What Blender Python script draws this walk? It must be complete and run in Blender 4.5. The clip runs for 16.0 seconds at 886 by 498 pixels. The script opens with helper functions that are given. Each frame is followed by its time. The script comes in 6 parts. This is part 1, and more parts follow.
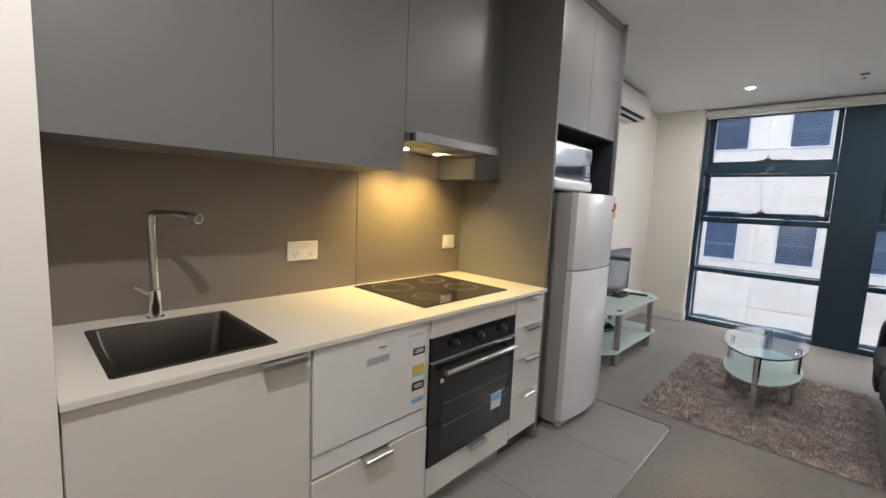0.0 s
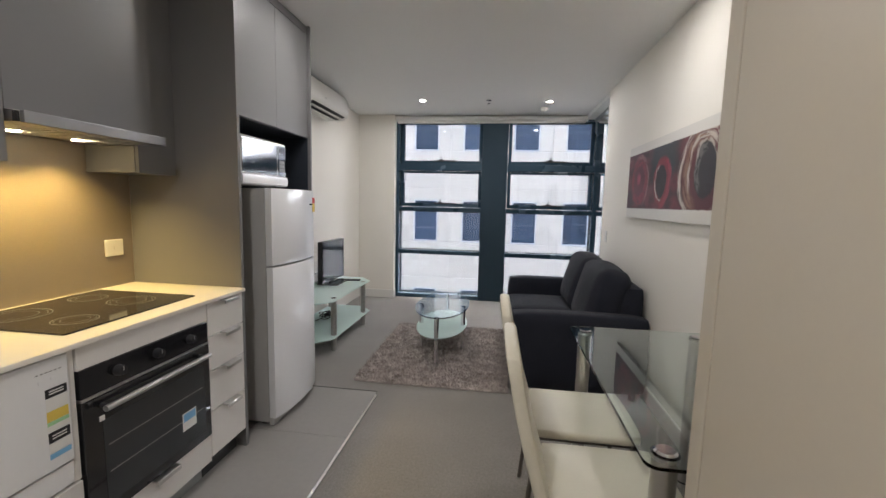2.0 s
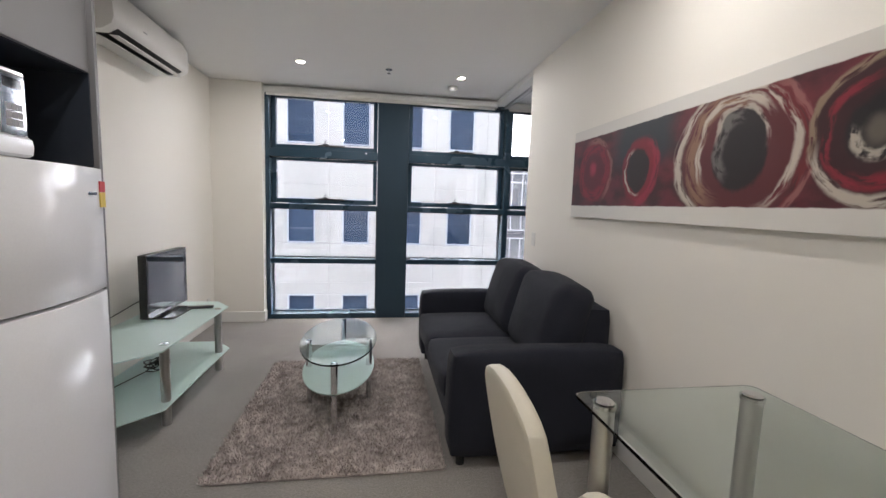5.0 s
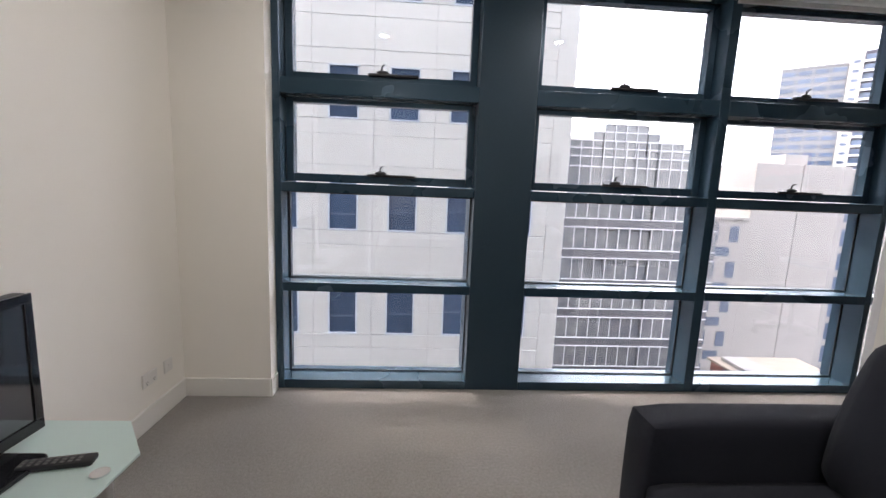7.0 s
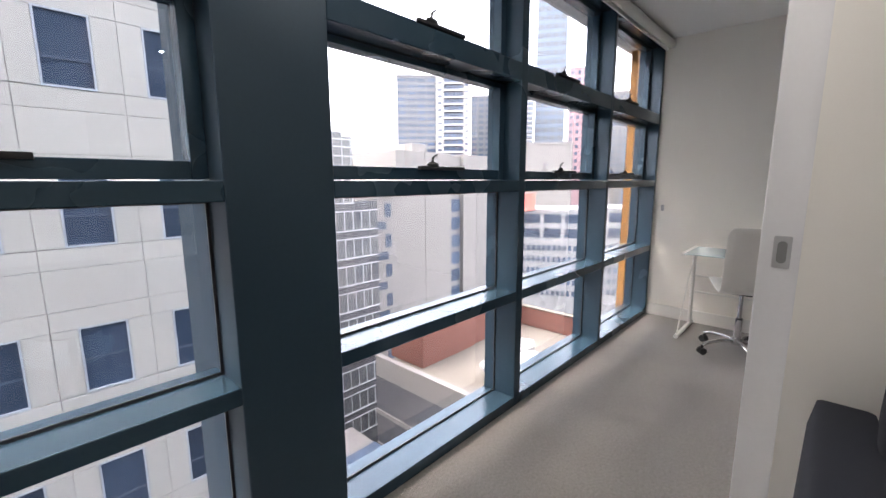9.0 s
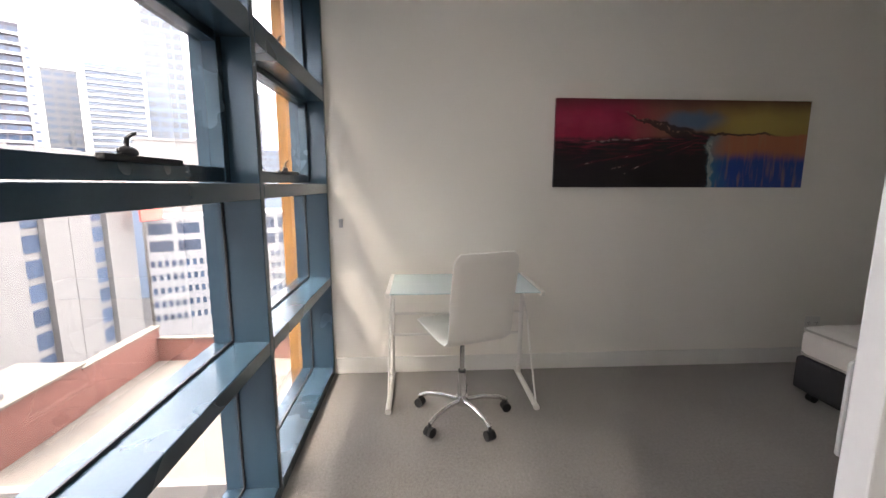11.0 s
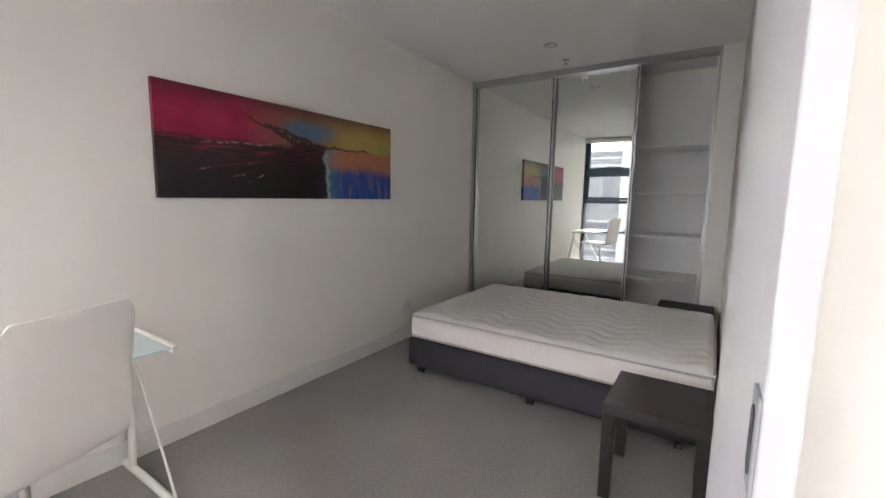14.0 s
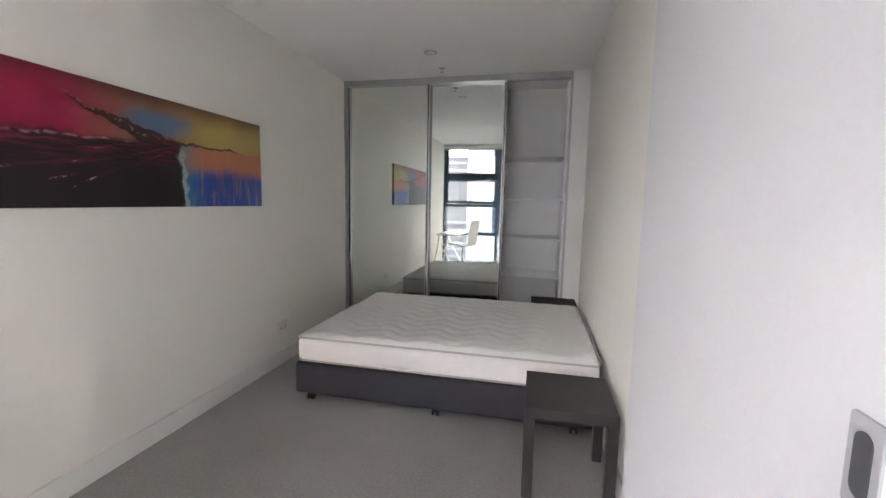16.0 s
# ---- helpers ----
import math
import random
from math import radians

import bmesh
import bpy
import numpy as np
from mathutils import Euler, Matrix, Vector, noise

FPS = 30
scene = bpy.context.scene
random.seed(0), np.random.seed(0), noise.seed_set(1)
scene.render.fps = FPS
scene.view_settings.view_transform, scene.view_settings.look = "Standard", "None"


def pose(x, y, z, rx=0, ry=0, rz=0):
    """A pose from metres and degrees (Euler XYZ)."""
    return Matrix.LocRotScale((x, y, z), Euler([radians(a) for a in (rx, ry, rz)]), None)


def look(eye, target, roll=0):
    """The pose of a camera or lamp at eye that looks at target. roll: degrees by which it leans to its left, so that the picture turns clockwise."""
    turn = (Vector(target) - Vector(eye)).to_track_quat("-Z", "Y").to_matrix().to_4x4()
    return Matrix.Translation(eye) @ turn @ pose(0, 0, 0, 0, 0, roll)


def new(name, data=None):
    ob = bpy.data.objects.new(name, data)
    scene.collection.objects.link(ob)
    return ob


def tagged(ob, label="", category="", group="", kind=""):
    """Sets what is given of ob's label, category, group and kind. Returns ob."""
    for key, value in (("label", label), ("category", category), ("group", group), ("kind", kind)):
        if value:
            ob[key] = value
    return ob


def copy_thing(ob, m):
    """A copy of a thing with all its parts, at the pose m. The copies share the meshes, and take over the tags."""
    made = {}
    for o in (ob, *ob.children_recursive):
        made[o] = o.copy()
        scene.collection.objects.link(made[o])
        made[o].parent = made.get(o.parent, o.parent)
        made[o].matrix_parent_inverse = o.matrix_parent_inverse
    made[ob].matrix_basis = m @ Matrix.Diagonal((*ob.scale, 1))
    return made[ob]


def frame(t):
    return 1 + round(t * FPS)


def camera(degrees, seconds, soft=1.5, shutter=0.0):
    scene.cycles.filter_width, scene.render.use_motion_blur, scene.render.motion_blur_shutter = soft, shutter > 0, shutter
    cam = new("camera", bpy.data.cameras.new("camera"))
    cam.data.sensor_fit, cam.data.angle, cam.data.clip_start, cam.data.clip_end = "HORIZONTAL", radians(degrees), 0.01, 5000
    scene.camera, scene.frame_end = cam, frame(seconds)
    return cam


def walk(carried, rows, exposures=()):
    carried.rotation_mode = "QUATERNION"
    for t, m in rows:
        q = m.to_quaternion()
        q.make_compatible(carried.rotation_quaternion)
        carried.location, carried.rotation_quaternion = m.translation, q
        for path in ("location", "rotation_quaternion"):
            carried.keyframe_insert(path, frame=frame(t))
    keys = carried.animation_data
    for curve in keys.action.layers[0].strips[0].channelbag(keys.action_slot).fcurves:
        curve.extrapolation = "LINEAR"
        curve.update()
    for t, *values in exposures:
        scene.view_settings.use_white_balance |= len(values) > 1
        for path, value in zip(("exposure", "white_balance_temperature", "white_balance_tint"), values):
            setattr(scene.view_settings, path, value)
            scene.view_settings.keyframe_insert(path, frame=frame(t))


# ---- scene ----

cam = camera(93.8, 16.0)
PATH = [
    (0, (1.28, 0.669, 1.35), (-0.086, 2.112, 1.122), 2.5),
    (0.5, (1.371, 0.608, 1.361), (0.172, 2.191, 1.127), 1.9),
    (1, (1.425, 0.661, 1.369), (0.52, 2.429, 1.137), 1.8),
    (1.5, (1.463, 0.697, 1.371), (0.855, 2.588, 1.146), 1.6),
    (2, (1.488, 0.704, 1.373), (1.218, 2.673, 1.151), 1.4),
    (2.5, (1.483, 0.691, 1.361), (1.576, 2.676, 1.142), 1.0),
    (3, (1.329, 0.578, 1.353), (1.899, 2.481, 1.121), 0.6),
    (3.5, (1.26, 0.539, 1.375), (1.986, 2.385, 1.123), 1.1),
    (4, (1.301, 0.707, 1.364), (1.887, 2.604, 1.129), 2.2),
    (4.5, (1.277, 1.11, 1.321), (1.69, 3.054, 1.098), 1.9),
    (4.7, (1.259, 1.331, 1.341), (1.62, 3.287, 1.133), 1.8),
    (6.8, (0.93, 3.768, 1.285), (1.084, 5.746, 1.032), 2.4),
    (7, (0.868, 3.952, 1.301), (0.99, 5.927, 1.013), 2.3),
    (7.5, (0.704, 4.299, 1.298), (0.886, 6.265, 0.978), 1.7),
    (8, (0.571, 4.612, 1.297), (1.146, 6.5, 0.972), 0.8),
    (8.5, (0.619, 4.962, 1.285), (1.628, 6.661, 0.976), 0.2),
    (9, (0.767, 5.268, 1.304), (2.213, 6.612, 0.982), -0.2),
    (9.2, (0.838, 5.39, 1.306), (2.42, 6.571, 0.994), -0.8),
    (11.3, (2.468, 5.94, 1.303), (4.417, 5.594, 1.017), 0.5),
    (11.5, (2.543, 5.955, 1.292), (4.460, 5.453, 1.022), 0.6),
    (12, (2.651, 6.007, 1.329), (4.442, 5.162, 1.052), 0.8),
    (12.5, (2.679, 6.012, 1.343), (4.297, 4.87, 1.064), 1.1),
    (13, (2.680, 5.985, 1.35), (4.112, 4.616, 1.073), 1.2),
    (13.5, (2.697, 5.986, 1.332), (3.963, 4.46, 1.073), 0.9),
    (14, (2.755, 5.966, 1.316), (3.835, 4.301, 1.067), 1.0),
    (14.5, (2.899, 5.892, 1.337), (3.785, 4.115, 1.099), 1.0),
    (15, (2.973, 5.871, 1.313), (3.676, 4.011, 1.096), 0.6),
    (15.5, (3.053, 5.92, 1.324), (3.565, 3.998, 1.113), 0.7),
    (16, (3.075, 5.955, 1.346), (3.508, 4.016, 1.119), 1.1),
]
walk(cam, [(t, look(eye, target, roll)) for t, eye, target, roll in PATH],
     exposures=[(0.0, 3.25, 6350, 10), (2.0, 3.17, 6350, 10), (3.0, 3.07, 6350, 10), (4.7, 3.32, 6350, 11), (6.8, 2.98, 6500, 13), (8.0, 2.84, 6500, 13), (9.2, 2.84, 6500, 12),
                (11.3, 3.38, 7000, 12), (12.0, 3.58, 6900, 12), (13.0, 3.95, 6800, 11), (14.0, 4.05, 6700, 11), (16.0, 4.34, 6600, 11)])

# ---- world and lights ----
world = bpy.data.worlds.new("overcast_sky")
scene.world = world
world.use_nodes = True
wn, wl = world.node_tree.nodes, world.node_tree.links
wn.clear()
sky = wn.new("ShaderNodeTexSky")
sky.sky_type, sky.sun_disc = "NISHITA", False
sky.sun_elevation, sky.sun_rotation = radians(55), radians(-28)
sky_bg, cloud_bg = wn.new("ShaderNodeBackground"), wn.new("ShaderNodeBackground")
sky.dust_density = 6.0
sky_bg.inputs["Strength"].default_value = 0.15
cloud_bg.inputs["Color"].default_value = (1.0, 0.955, 0.955, 1)
cloud_bg.inputs["Strength"].default_value = 1.55
both, sky_out = wn.new("ShaderNodeAddShader"), wn.new("ShaderNodeOutputWorld")
wl.new(sky.outputs[0], sky_bg.inputs["Color"])
wl.new(sky_bg.outputs[0], both.inputs[0])
wl.new(cloud_bg.outputs[0], both.inputs[1])
wl.new(both.outputs[0], sky_out.inputs["Surface"])

sun = new("sun", bpy.data.lights.new("sun", "SUN"))
sun.data.energy, sun.data.angle, sun.data.color = 0.085, radians(13), (1.0, 0.975, 0.94)
sun.rotation_euler = (radians(35), 0, radians(208))

CEIL = 2.555
WARM, NEUTRAL = (1.0, 0.68, 0.20), (1.0, 0.955, 0.92)


def lamp(name, x, y, z, watts, colour, degrees, size=0.05, blend=0.6):
    ob = new(name, bpy.data.lights.new(name, "SPOT"))
    ob.data.energy, ob.data.color, ob.data.spot_size, ob.data.spot_blend, ob.data.shadow_soft_size = watts, colour, radians(degrees), blend, size
    ob.location = (x, y, z)
    return ob


# the last place is an added fill lamp that brightens the kitchen fronts
DOWNLIGHTS_AND_FILL = [(0.53, 5.62), (1.99, 5.72), (2.04, 3.15), (0.53, 3.13), (0.9, 0.7)]
for dx, dy in DOWNLIGHTS_AND_FILL:
    beam = new("downlight_or_fill_beam", bpy.data.lights.new("downlight_or_fill_beam", "AREA"))
    beam.data.shape, beam.data.size, beam.data.color = "DISK", 0.066, NEUTRAL
    beam.data.energy = 0.95 if dy > 5 else 2.2 if dy < 1 else 0.65
    beam.location = (dx, dy, CEIL - 0.009)
for dy in (2.06, 2.30):
    lamp("hood_beam", -0.335, dy, 1.597, 3.6, WARM, 125, 0.02, 0.8)


# ---- materials ----
def rgb(c):
    return (*c, 1.0)


def material(name, colour, rough=0.5, metal=0.0, second=None, grain=40.0, patches=2.5, amount=0.35, bump=0.0, bump_scale=None,
             spec=0.5, coat=0.0, random=0.0, rough_vary=0.08, stretch=(1, 1, 1), sheen=0.0):
    """Grain and broad patches between two colours, uneven gloss, and fine relief."""
    m = bpy.data.materials.new(name)
    m.use_nodes = True
    n, l = m.node_tree.nodes, m.node_tree.links
    p = n["Principled BSDF"]
    p.inputs["Roughness"].default_value, p.inputs["Metallic"].default_value = rough, metal
    p.inputs["Specular IOR Level"].default_value, p.inputs["Coat Weight"].default_value = spec, coat
    p.inputs["Sheen Weight"].default_value = sheen
    second = second or tuple(c * 0.82 for c in colour)
    where, scale = n.new("ShaderNodeTexCoord"), n.new("ShaderNodeMapping")
    scale.inputs["Scale"].default_value = stretch
    l.new(where.outputs["Object"], scale.inputs["Vector"])
    fine, broad = n.new("ShaderNodeTexNoise"), n.new("ShaderNodeTexNoise")
    fine.inputs["Scale"].default_value, fine.inputs["Detail"].default_value = grain, 6
    broad.inputs["Scale"].default_value, broad.inputs["Detail"].default_value = patches, 3
    for tex in (fine, broad):
        l.new(scale.outputs[0], tex.inputs["Vector"])
    add = n.new("ShaderNodeMath")
    add.operation = "MULTIPLY_ADD"
    l.new(fine.outputs["Fac"], add.inputs[0])
    add.inputs[1].default_value = 0.6
    half = n.new("ShaderNodeMath")
    half.operation = "MULTIPLY"
    half.inputs[1].default_value = 0.4
    l.new(broad.outputs["Fac"], half.inputs[0])
    l.new(half.outputs[0], add.inputs[2])
    ramp = n.new("ShaderNodeMapRange")
    ramp.inputs["From Min"].default_value, ramp.inputs["From Max"].default_value = 0.32, 0.68
    ramp.inputs["To Max"].default_value = amount
    l.new(add.outputs[0], ramp.inputs["Value"])
    mix = n.new("ShaderNodeMix")
    mix.data_type = "RGBA"
    mix.inputs["A"].default_value, mix.inputs["B"].default_value = rgb(colour), rgb(second)
    l.new(ramp.outputs[0], mix.inputs["Factor"])
    last = mix.outputs["Result"]
    if random:
        info, hsv = n.new("ShaderNodeObjectInfo"), n.new("ShaderNodeHueSaturation")
        span = n.new("ShaderNodeMapRange")
        span.inputs["To Min"].default_value, span.inputs["To Max"].default_value = 1 - random, 1 + random
        l.new(info.outputs["Random"], span.inputs["Value"])
        l.new(span.outputs[0], hsv.inputs["Value"])
        l.new(last, hsv.inputs["Color"])
        last = hsv.outputs[0]
    l.new(last, p.inputs["Base Color"])
    gloss = n.new("ShaderNodeMapRange")
    gloss.inputs["To Min"].default_value, gloss.inputs["To Max"].default_value = max(0.02, rough - rough_vary), min(1, rough + rough_vary)
    l.new(broad.outputs["Fac"], gloss.inputs["Value"])
    l.new(gloss.outputs[0], p.inputs["Roughness"])
    if bump:
        relief, b = n.new("ShaderNodeTexNoise"), n.new("ShaderNodeBump")
        relief.inputs["Scale"].default_value, relief.inputs["Detail"].default_value = bump_scale or grain, 4
        l.new(scale.outputs[0], relief.inputs["Vector"])
        b.inputs["Strength"].default_value, b.inputs["Distance"].default_value = bump, 0.004
        l.new(relief.outputs["Fac"], b.inputs["Height"])
        l.new(b.outputs[0], p.inputs["Normal"])
    return m


def glass(name, tint, rough=0.0, ior=1.45, clear=1.0):
    m = bpy.data.materials.new(name)
    m.use_nodes = True
    p = m.node_tree.nodes["Principled BSDF"]
    p.inputs["Base Color"].default_value, p.inputs["Roughness"].default_value = rgb(tint), rough
    p.inputs["Transmission Weight"].default_value, p.inputs["IOR"].default_value = clear, ior
    return m


def glow(name, colour, strength):
    m = bpy.data.materials.new(name)
    m.use_nodes = True
    p = m.node_tree.nodes["Principled BSDF"]
    p.inputs["Base Color"].default_value = rgb(colour)
    p.inputs["Emission Color"].default_value, p.inputs["Emission Strength"].default_value = rgb(colour), strength
    return m


WALL = material("wall_paint", (0.885, 0.857, 0.795), 0.6, second=(0.85, 0.82, 0.76), grain=180, patches=1.2, amount=0.5, bump=0.03, bump_scale=260)
CEILING = material("ceiling_paint", (0.88, 0.87, 0.855), 0.8, second=(0.85, 0.84, 0.825), grain=120, patches=0.8, amount=0.4, bump=0.04)
TRIM = material("trim_paint", (0.80, 0.79, 0.755), 0.35, grain=60, amount=0.2, bump=0.02)
LEAF_PAINT = material("cool_white_door_paint", (0.745, 0.742, 0.748), 0.4, grain=60, patches=1.5, amount=0.15, bump=0.02)
CUPBOARD = material("cream_cupboard", (0.56, 0.505, 0.415), 0.38, second=(0.525, 0.47, 0.385), grain=90, patches=1.0, amount=0.35, bump=0.015)
CARPET = material("grey_carpet", (0.32, 0.299, 0.279), 0.95, second=(0.160, 0.149, 0.139), grain=80, patches=1.6, amount=0.8, bump=1.0, bump_scale=160, spec=0.15, sheen=0.35)
TILE = material("grey_floor_tile", (0.31, 0.298, 0.285), 0.38, second=(0.27, 0.26, 0.25), grain=30, patches=2, amount=0.5, bump=0.04, random=0.04)
GROUT = material("tile_grout", (0.11, 0.10, 0.095), 0.9, grain=200, bump=0.3)
STONE = material("white_benchtop", (0.77, 0.735, 0.665), 0.30, second=(0.73, 0.69, 0.62), grain=420, patches=900, amount=0.5, rough_vary=0.02)
GREY_DOOR = material("grey_laminate", (0.19, 0.187, 0.193), 0.42, second=(0.168, 0.165, 0.17), grain=200, patches=1.5, amount=0.4, bump=0.02)
SPLASH = material("grey_splashback", (0.235, 0.20, 0.168), 0.36, second=(0.21, 0.178, 0.15), grain=120, patches=1.5, amount=0.45, bump=0.015)
WHITE_LAM = material("white_laminate", (0.74, 0.715, 0.685), 0.34, second=(0.70, 0.675, 0.645), grain=120, patches=2, amount=0.35, bump=0.015)
WHITE_ENAMEL = material("white_enamel", (0.80, 0.80, 0.80), 0.22, grain=60, patches=2, amount=0.12, coat=0.2)
HOOD_BAR = material("satin_hood_steel", (0.30, 0.30, 0.31), 0.42, 0.7, grain=30, patches=3, amount=0.15)
MIRROR_DOOR = material("mirrored_door_glass", (0.42, 0.43, 0.45), 0.07, 1.0, grain=4, amount=0.1, rough_vary=0.02)
PLASTIC_W = material("white_plastic", (0.78, 0.765, 0.73), 0.35, grain=60, amount=0.15)
STEEL = material("brushed_steel", (0.56, 0.55, 0.53), 0.30, 1.0, grain=12, patches=3, amount=0.15, stretch=(1, 1, 30), rough_vary=0.05)
DARK_STEEL = material("dark_steel_sink", (0.17, 0.16, 0.145), 0.36, 1.0, grain=90, patches=4, amount=0.4, stretch=(1, 6, 1))
CHROME = material("chrome", (0.75, 0.75, 0.76), 0.10, 1.0, grain=20, amount=0.1, rough_vary=0.04)
ALUMINIUM = material("anodised_aluminium", (0.50, 0.50, 0.50), 0.32, 1.0, grain=120, amount=0.2, stretch=(1, 1, 8))
CHAIR_LEG = material("dark_nickel", (0.20, 0.185, 0.17), 0.3, 1.0, grain=60, amount=0.2)
BLACK_GLOSS = material("black_glass", (0.012, 0.012, 0.014), 0.07, grain=8, amount=0.3, coat=0.3, rough_vary=0.03)
BLACK = material("black_plastic", (0.018, 0.018, 0.020), 0.45, grain=80, amount=0.4)
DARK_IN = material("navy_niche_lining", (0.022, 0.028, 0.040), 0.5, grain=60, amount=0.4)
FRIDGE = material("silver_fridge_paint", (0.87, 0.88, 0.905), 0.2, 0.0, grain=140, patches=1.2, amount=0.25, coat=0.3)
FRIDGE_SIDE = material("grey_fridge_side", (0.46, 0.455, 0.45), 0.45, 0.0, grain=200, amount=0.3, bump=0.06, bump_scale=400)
FRAME = material("teal_window_frame", (0.034, 0.070, 0.104), 0.26, 0.35, second=(0.027, 0.056, 0.083), grain=90, patches=2, amount=0.5, bump=0.01, coat=0.12)
COLUMN = material("teal_column_panel", (0.028, 0.055, 0.082), 0.42, 0.25, second=(0.022, 0.044, 0.066), grain=70, patches=1.2, amount=0.5, bump=0.02)
PANE = glass("window_glass", (0.48, 0.49, 0.505))
TABLE_GLASS = glass("clear_table_glass", (0.86, 0.95, 0.92))
FROST_GLASS = glass("frosted_green_glass", (0.74, 0.90, 0.86), 0.35, clear=0.4)
DESK_GLASS = material("frosted_desk_glass", (0.62, 0.76, 0.78), 0.22, second=(0.58, 0.72, 0.74), grain=30, amount=0.3, coat=0.4)
LEATHER_W = material("cream_leatherette", (0.73, 0.69, 0.575), 0.38, second=(0.66, 0.62, 0.51), grain=150, patches=4, amount=0.4, bump=0.12, bump_scale=220)
CHAIR_W = material("white_leatherette", (0.76, 0.74, 0.70), 0.36, second=(0.71, 0.69, 0.65), grain=150, patches=4, amount=0.3, bump=0.1, bump_scale=260)
SOFA = material("charcoal_sofa_fabric", (0.015, 0.017, 0.026), 0.8, second=(0.030, 0.033, 0.046), grain=260, patches=6, amount=0.7, bump=0.5, bump_scale=420, spec=0.2, sheen=0.06)
RUG = material("mottled_shag_rug", (0.72, 0.655, 0.62), 0.95, second=(0.27, 0.225, 0.21), grain=20, patches=9, amount=1.0, bump=0.5, bump_scale=160, spec=0.1, sheen=0.2)
MATTRESS = material("quilted_mattress_top", (0.80, 0.78, 0.75), 0.75, second=(0.73, 0.71, 0.68), grain=120, patches=5, amount=0.5, bump=0.15, bump_scale=300)
MATTRESS_SIDE = material("mattress_side", (0.83, 0.785, 0.755), 0.75, second=(0.78, 0.735, 0.70), grain=120, patches=3, amount=0.4, bump=0.12, bump_scale=250)
PIPING = material("mattress_piping", (0.52, 0.49, 0.46), 0.7, grain=100, amount=0.3)
BED_BASE = material("charcoal_bed_base", (0.030, 0.029, 0.036), 0.7, second=(0.044, 0.042, 0.050), grain=220, patches=4, amount=0.6, bump=0.3, bump_scale=380)
BLACK_WOOD = material("black_brown_wood", (0.020, 0.016, 0.016), 0.42, second=(0.034, 0.028, 0.027), grain=30, patches=4, amount=0.6, bump=0.06, stretch=(1, 1, 8))
WHITE_METAL = material("white_painted_metal", (0.80, 0.785, 0.74), 0.32, grain=80, amount=0.2)
MIRROR = material("silver_mirror", (0.80, 0.835, 0.80), 0.015, 1.0, grain=2, amount=0.05, rough_vary=0.01)
SHELF = material("white_melamine", (0.85, 0.85, 0.84), 0.4, grain=120, amount=0.2)
BLIND = material("white_blind_fabric", (0.78, 0.77, 0.74), 0.7, grain=300, amount=0.3, bump=0.1)
SCREEN = material("television_screen", (0.030, 0.032, 0.038), 0.06, grain=4, amount=0.3, spec=1.0, coat=0.6, rough_vary=0.02)
LIT = glow("lit_downlight_lens", (1.0, 0.93, 0.82), 14)
HOOD_LIT = glow("lit_hood_lens", (1.0, 0.80, 0.46), 8)
RED = material("red_sticker", (0.55, 0.05, 0.05), 0.4)
YELLOW = material("yellow_sticker", (0.75, 0.55, 0.10), 0.4)
GREEN = material("green_sticker", (0.35, 0.62, 0.35), 0.4)
BLUE = material("blue_sticker", (0.20, 0.45, 0.70), 0.4)

# ---- mesh helpers ----
BASE = {}


def thing(name, base, label="", category="", group="", kind=""):
    ob = new(name)
    ob.location, ob.empty_display_size = base, 0.1
    BASE[ob.name] = Vector(base)
    return tagged(ob, label, category, group, kind)


def part(name, bm, mat, parent=None, label="", smooth=False):
    """Links a bmesh, given in world places, as one mesh under parent."""
    base = BASE[parent.name] if parent else Vector((0, 0, 0))
    bmesh.ops.translate(bm, verts=bm.verts, vec=-base)
    me = bpy.data.meshes.new(name)
    bm.to_mesh(me)
    bm.free()
    me.materials.append(mat)
    if smooth:
        me.shade_smooth()
        me.set_sharp_from_angle(angle=radians(40))
    ob = new(name, me)
    if parent:
        ob.parent = parent
    BASE[ob.name] = base
    if label:
        ob["label"] = label
    return ob


def box_bm(lo, hi, bevel=0.0, segments=2, bm=None):
    own = bm or bmesh.new()
    made = bmesh.ops.create_cube(own, size=1)["verts"]
    for v in made:
        v.co = Vector([lo[i] + (v.co[i] + 0.5) * (hi[i] - lo[i]) for i in range(3)])
    if bevel:
        edges = list({e for v in made for e in v.link_edges})
        bmesh.ops.bevel(own, geom=edges, offset=bevel, segments=segments, profile=0.5, affect="EDGES", clamp_overlap=True)
    return own


def box(name, lo, hi, mat, parent=None, bevel=0.002, label="", segments=2):
    return part(name, box_bm(lo, hi, bevel, segments), mat, parent, label, bevel > 0.004)


def rod_bm(a, b, r, r2=None, sides=16, bm=None):
    own = bm or bmesh.new()
    a, b = Vector(a), Vector(b)
    d = b - a
    turn = d.to_track_quat("Z", "Y").to_matrix().to_4x4()
    bmesh.ops.create_cone(own, cap_ends=True, segments=sides, radius1=r, radius2=r if r2 is None else r2, depth=d.length,
                          matrix=Matrix.Translation((a + b) / 2) @ turn)
    return own


def rod(name, a, b, r, mat, parent=None, label="", r2=None, sides=16):
    return part(name, rod_bm(a, b, r, r2, sides), mat, parent, label, True)


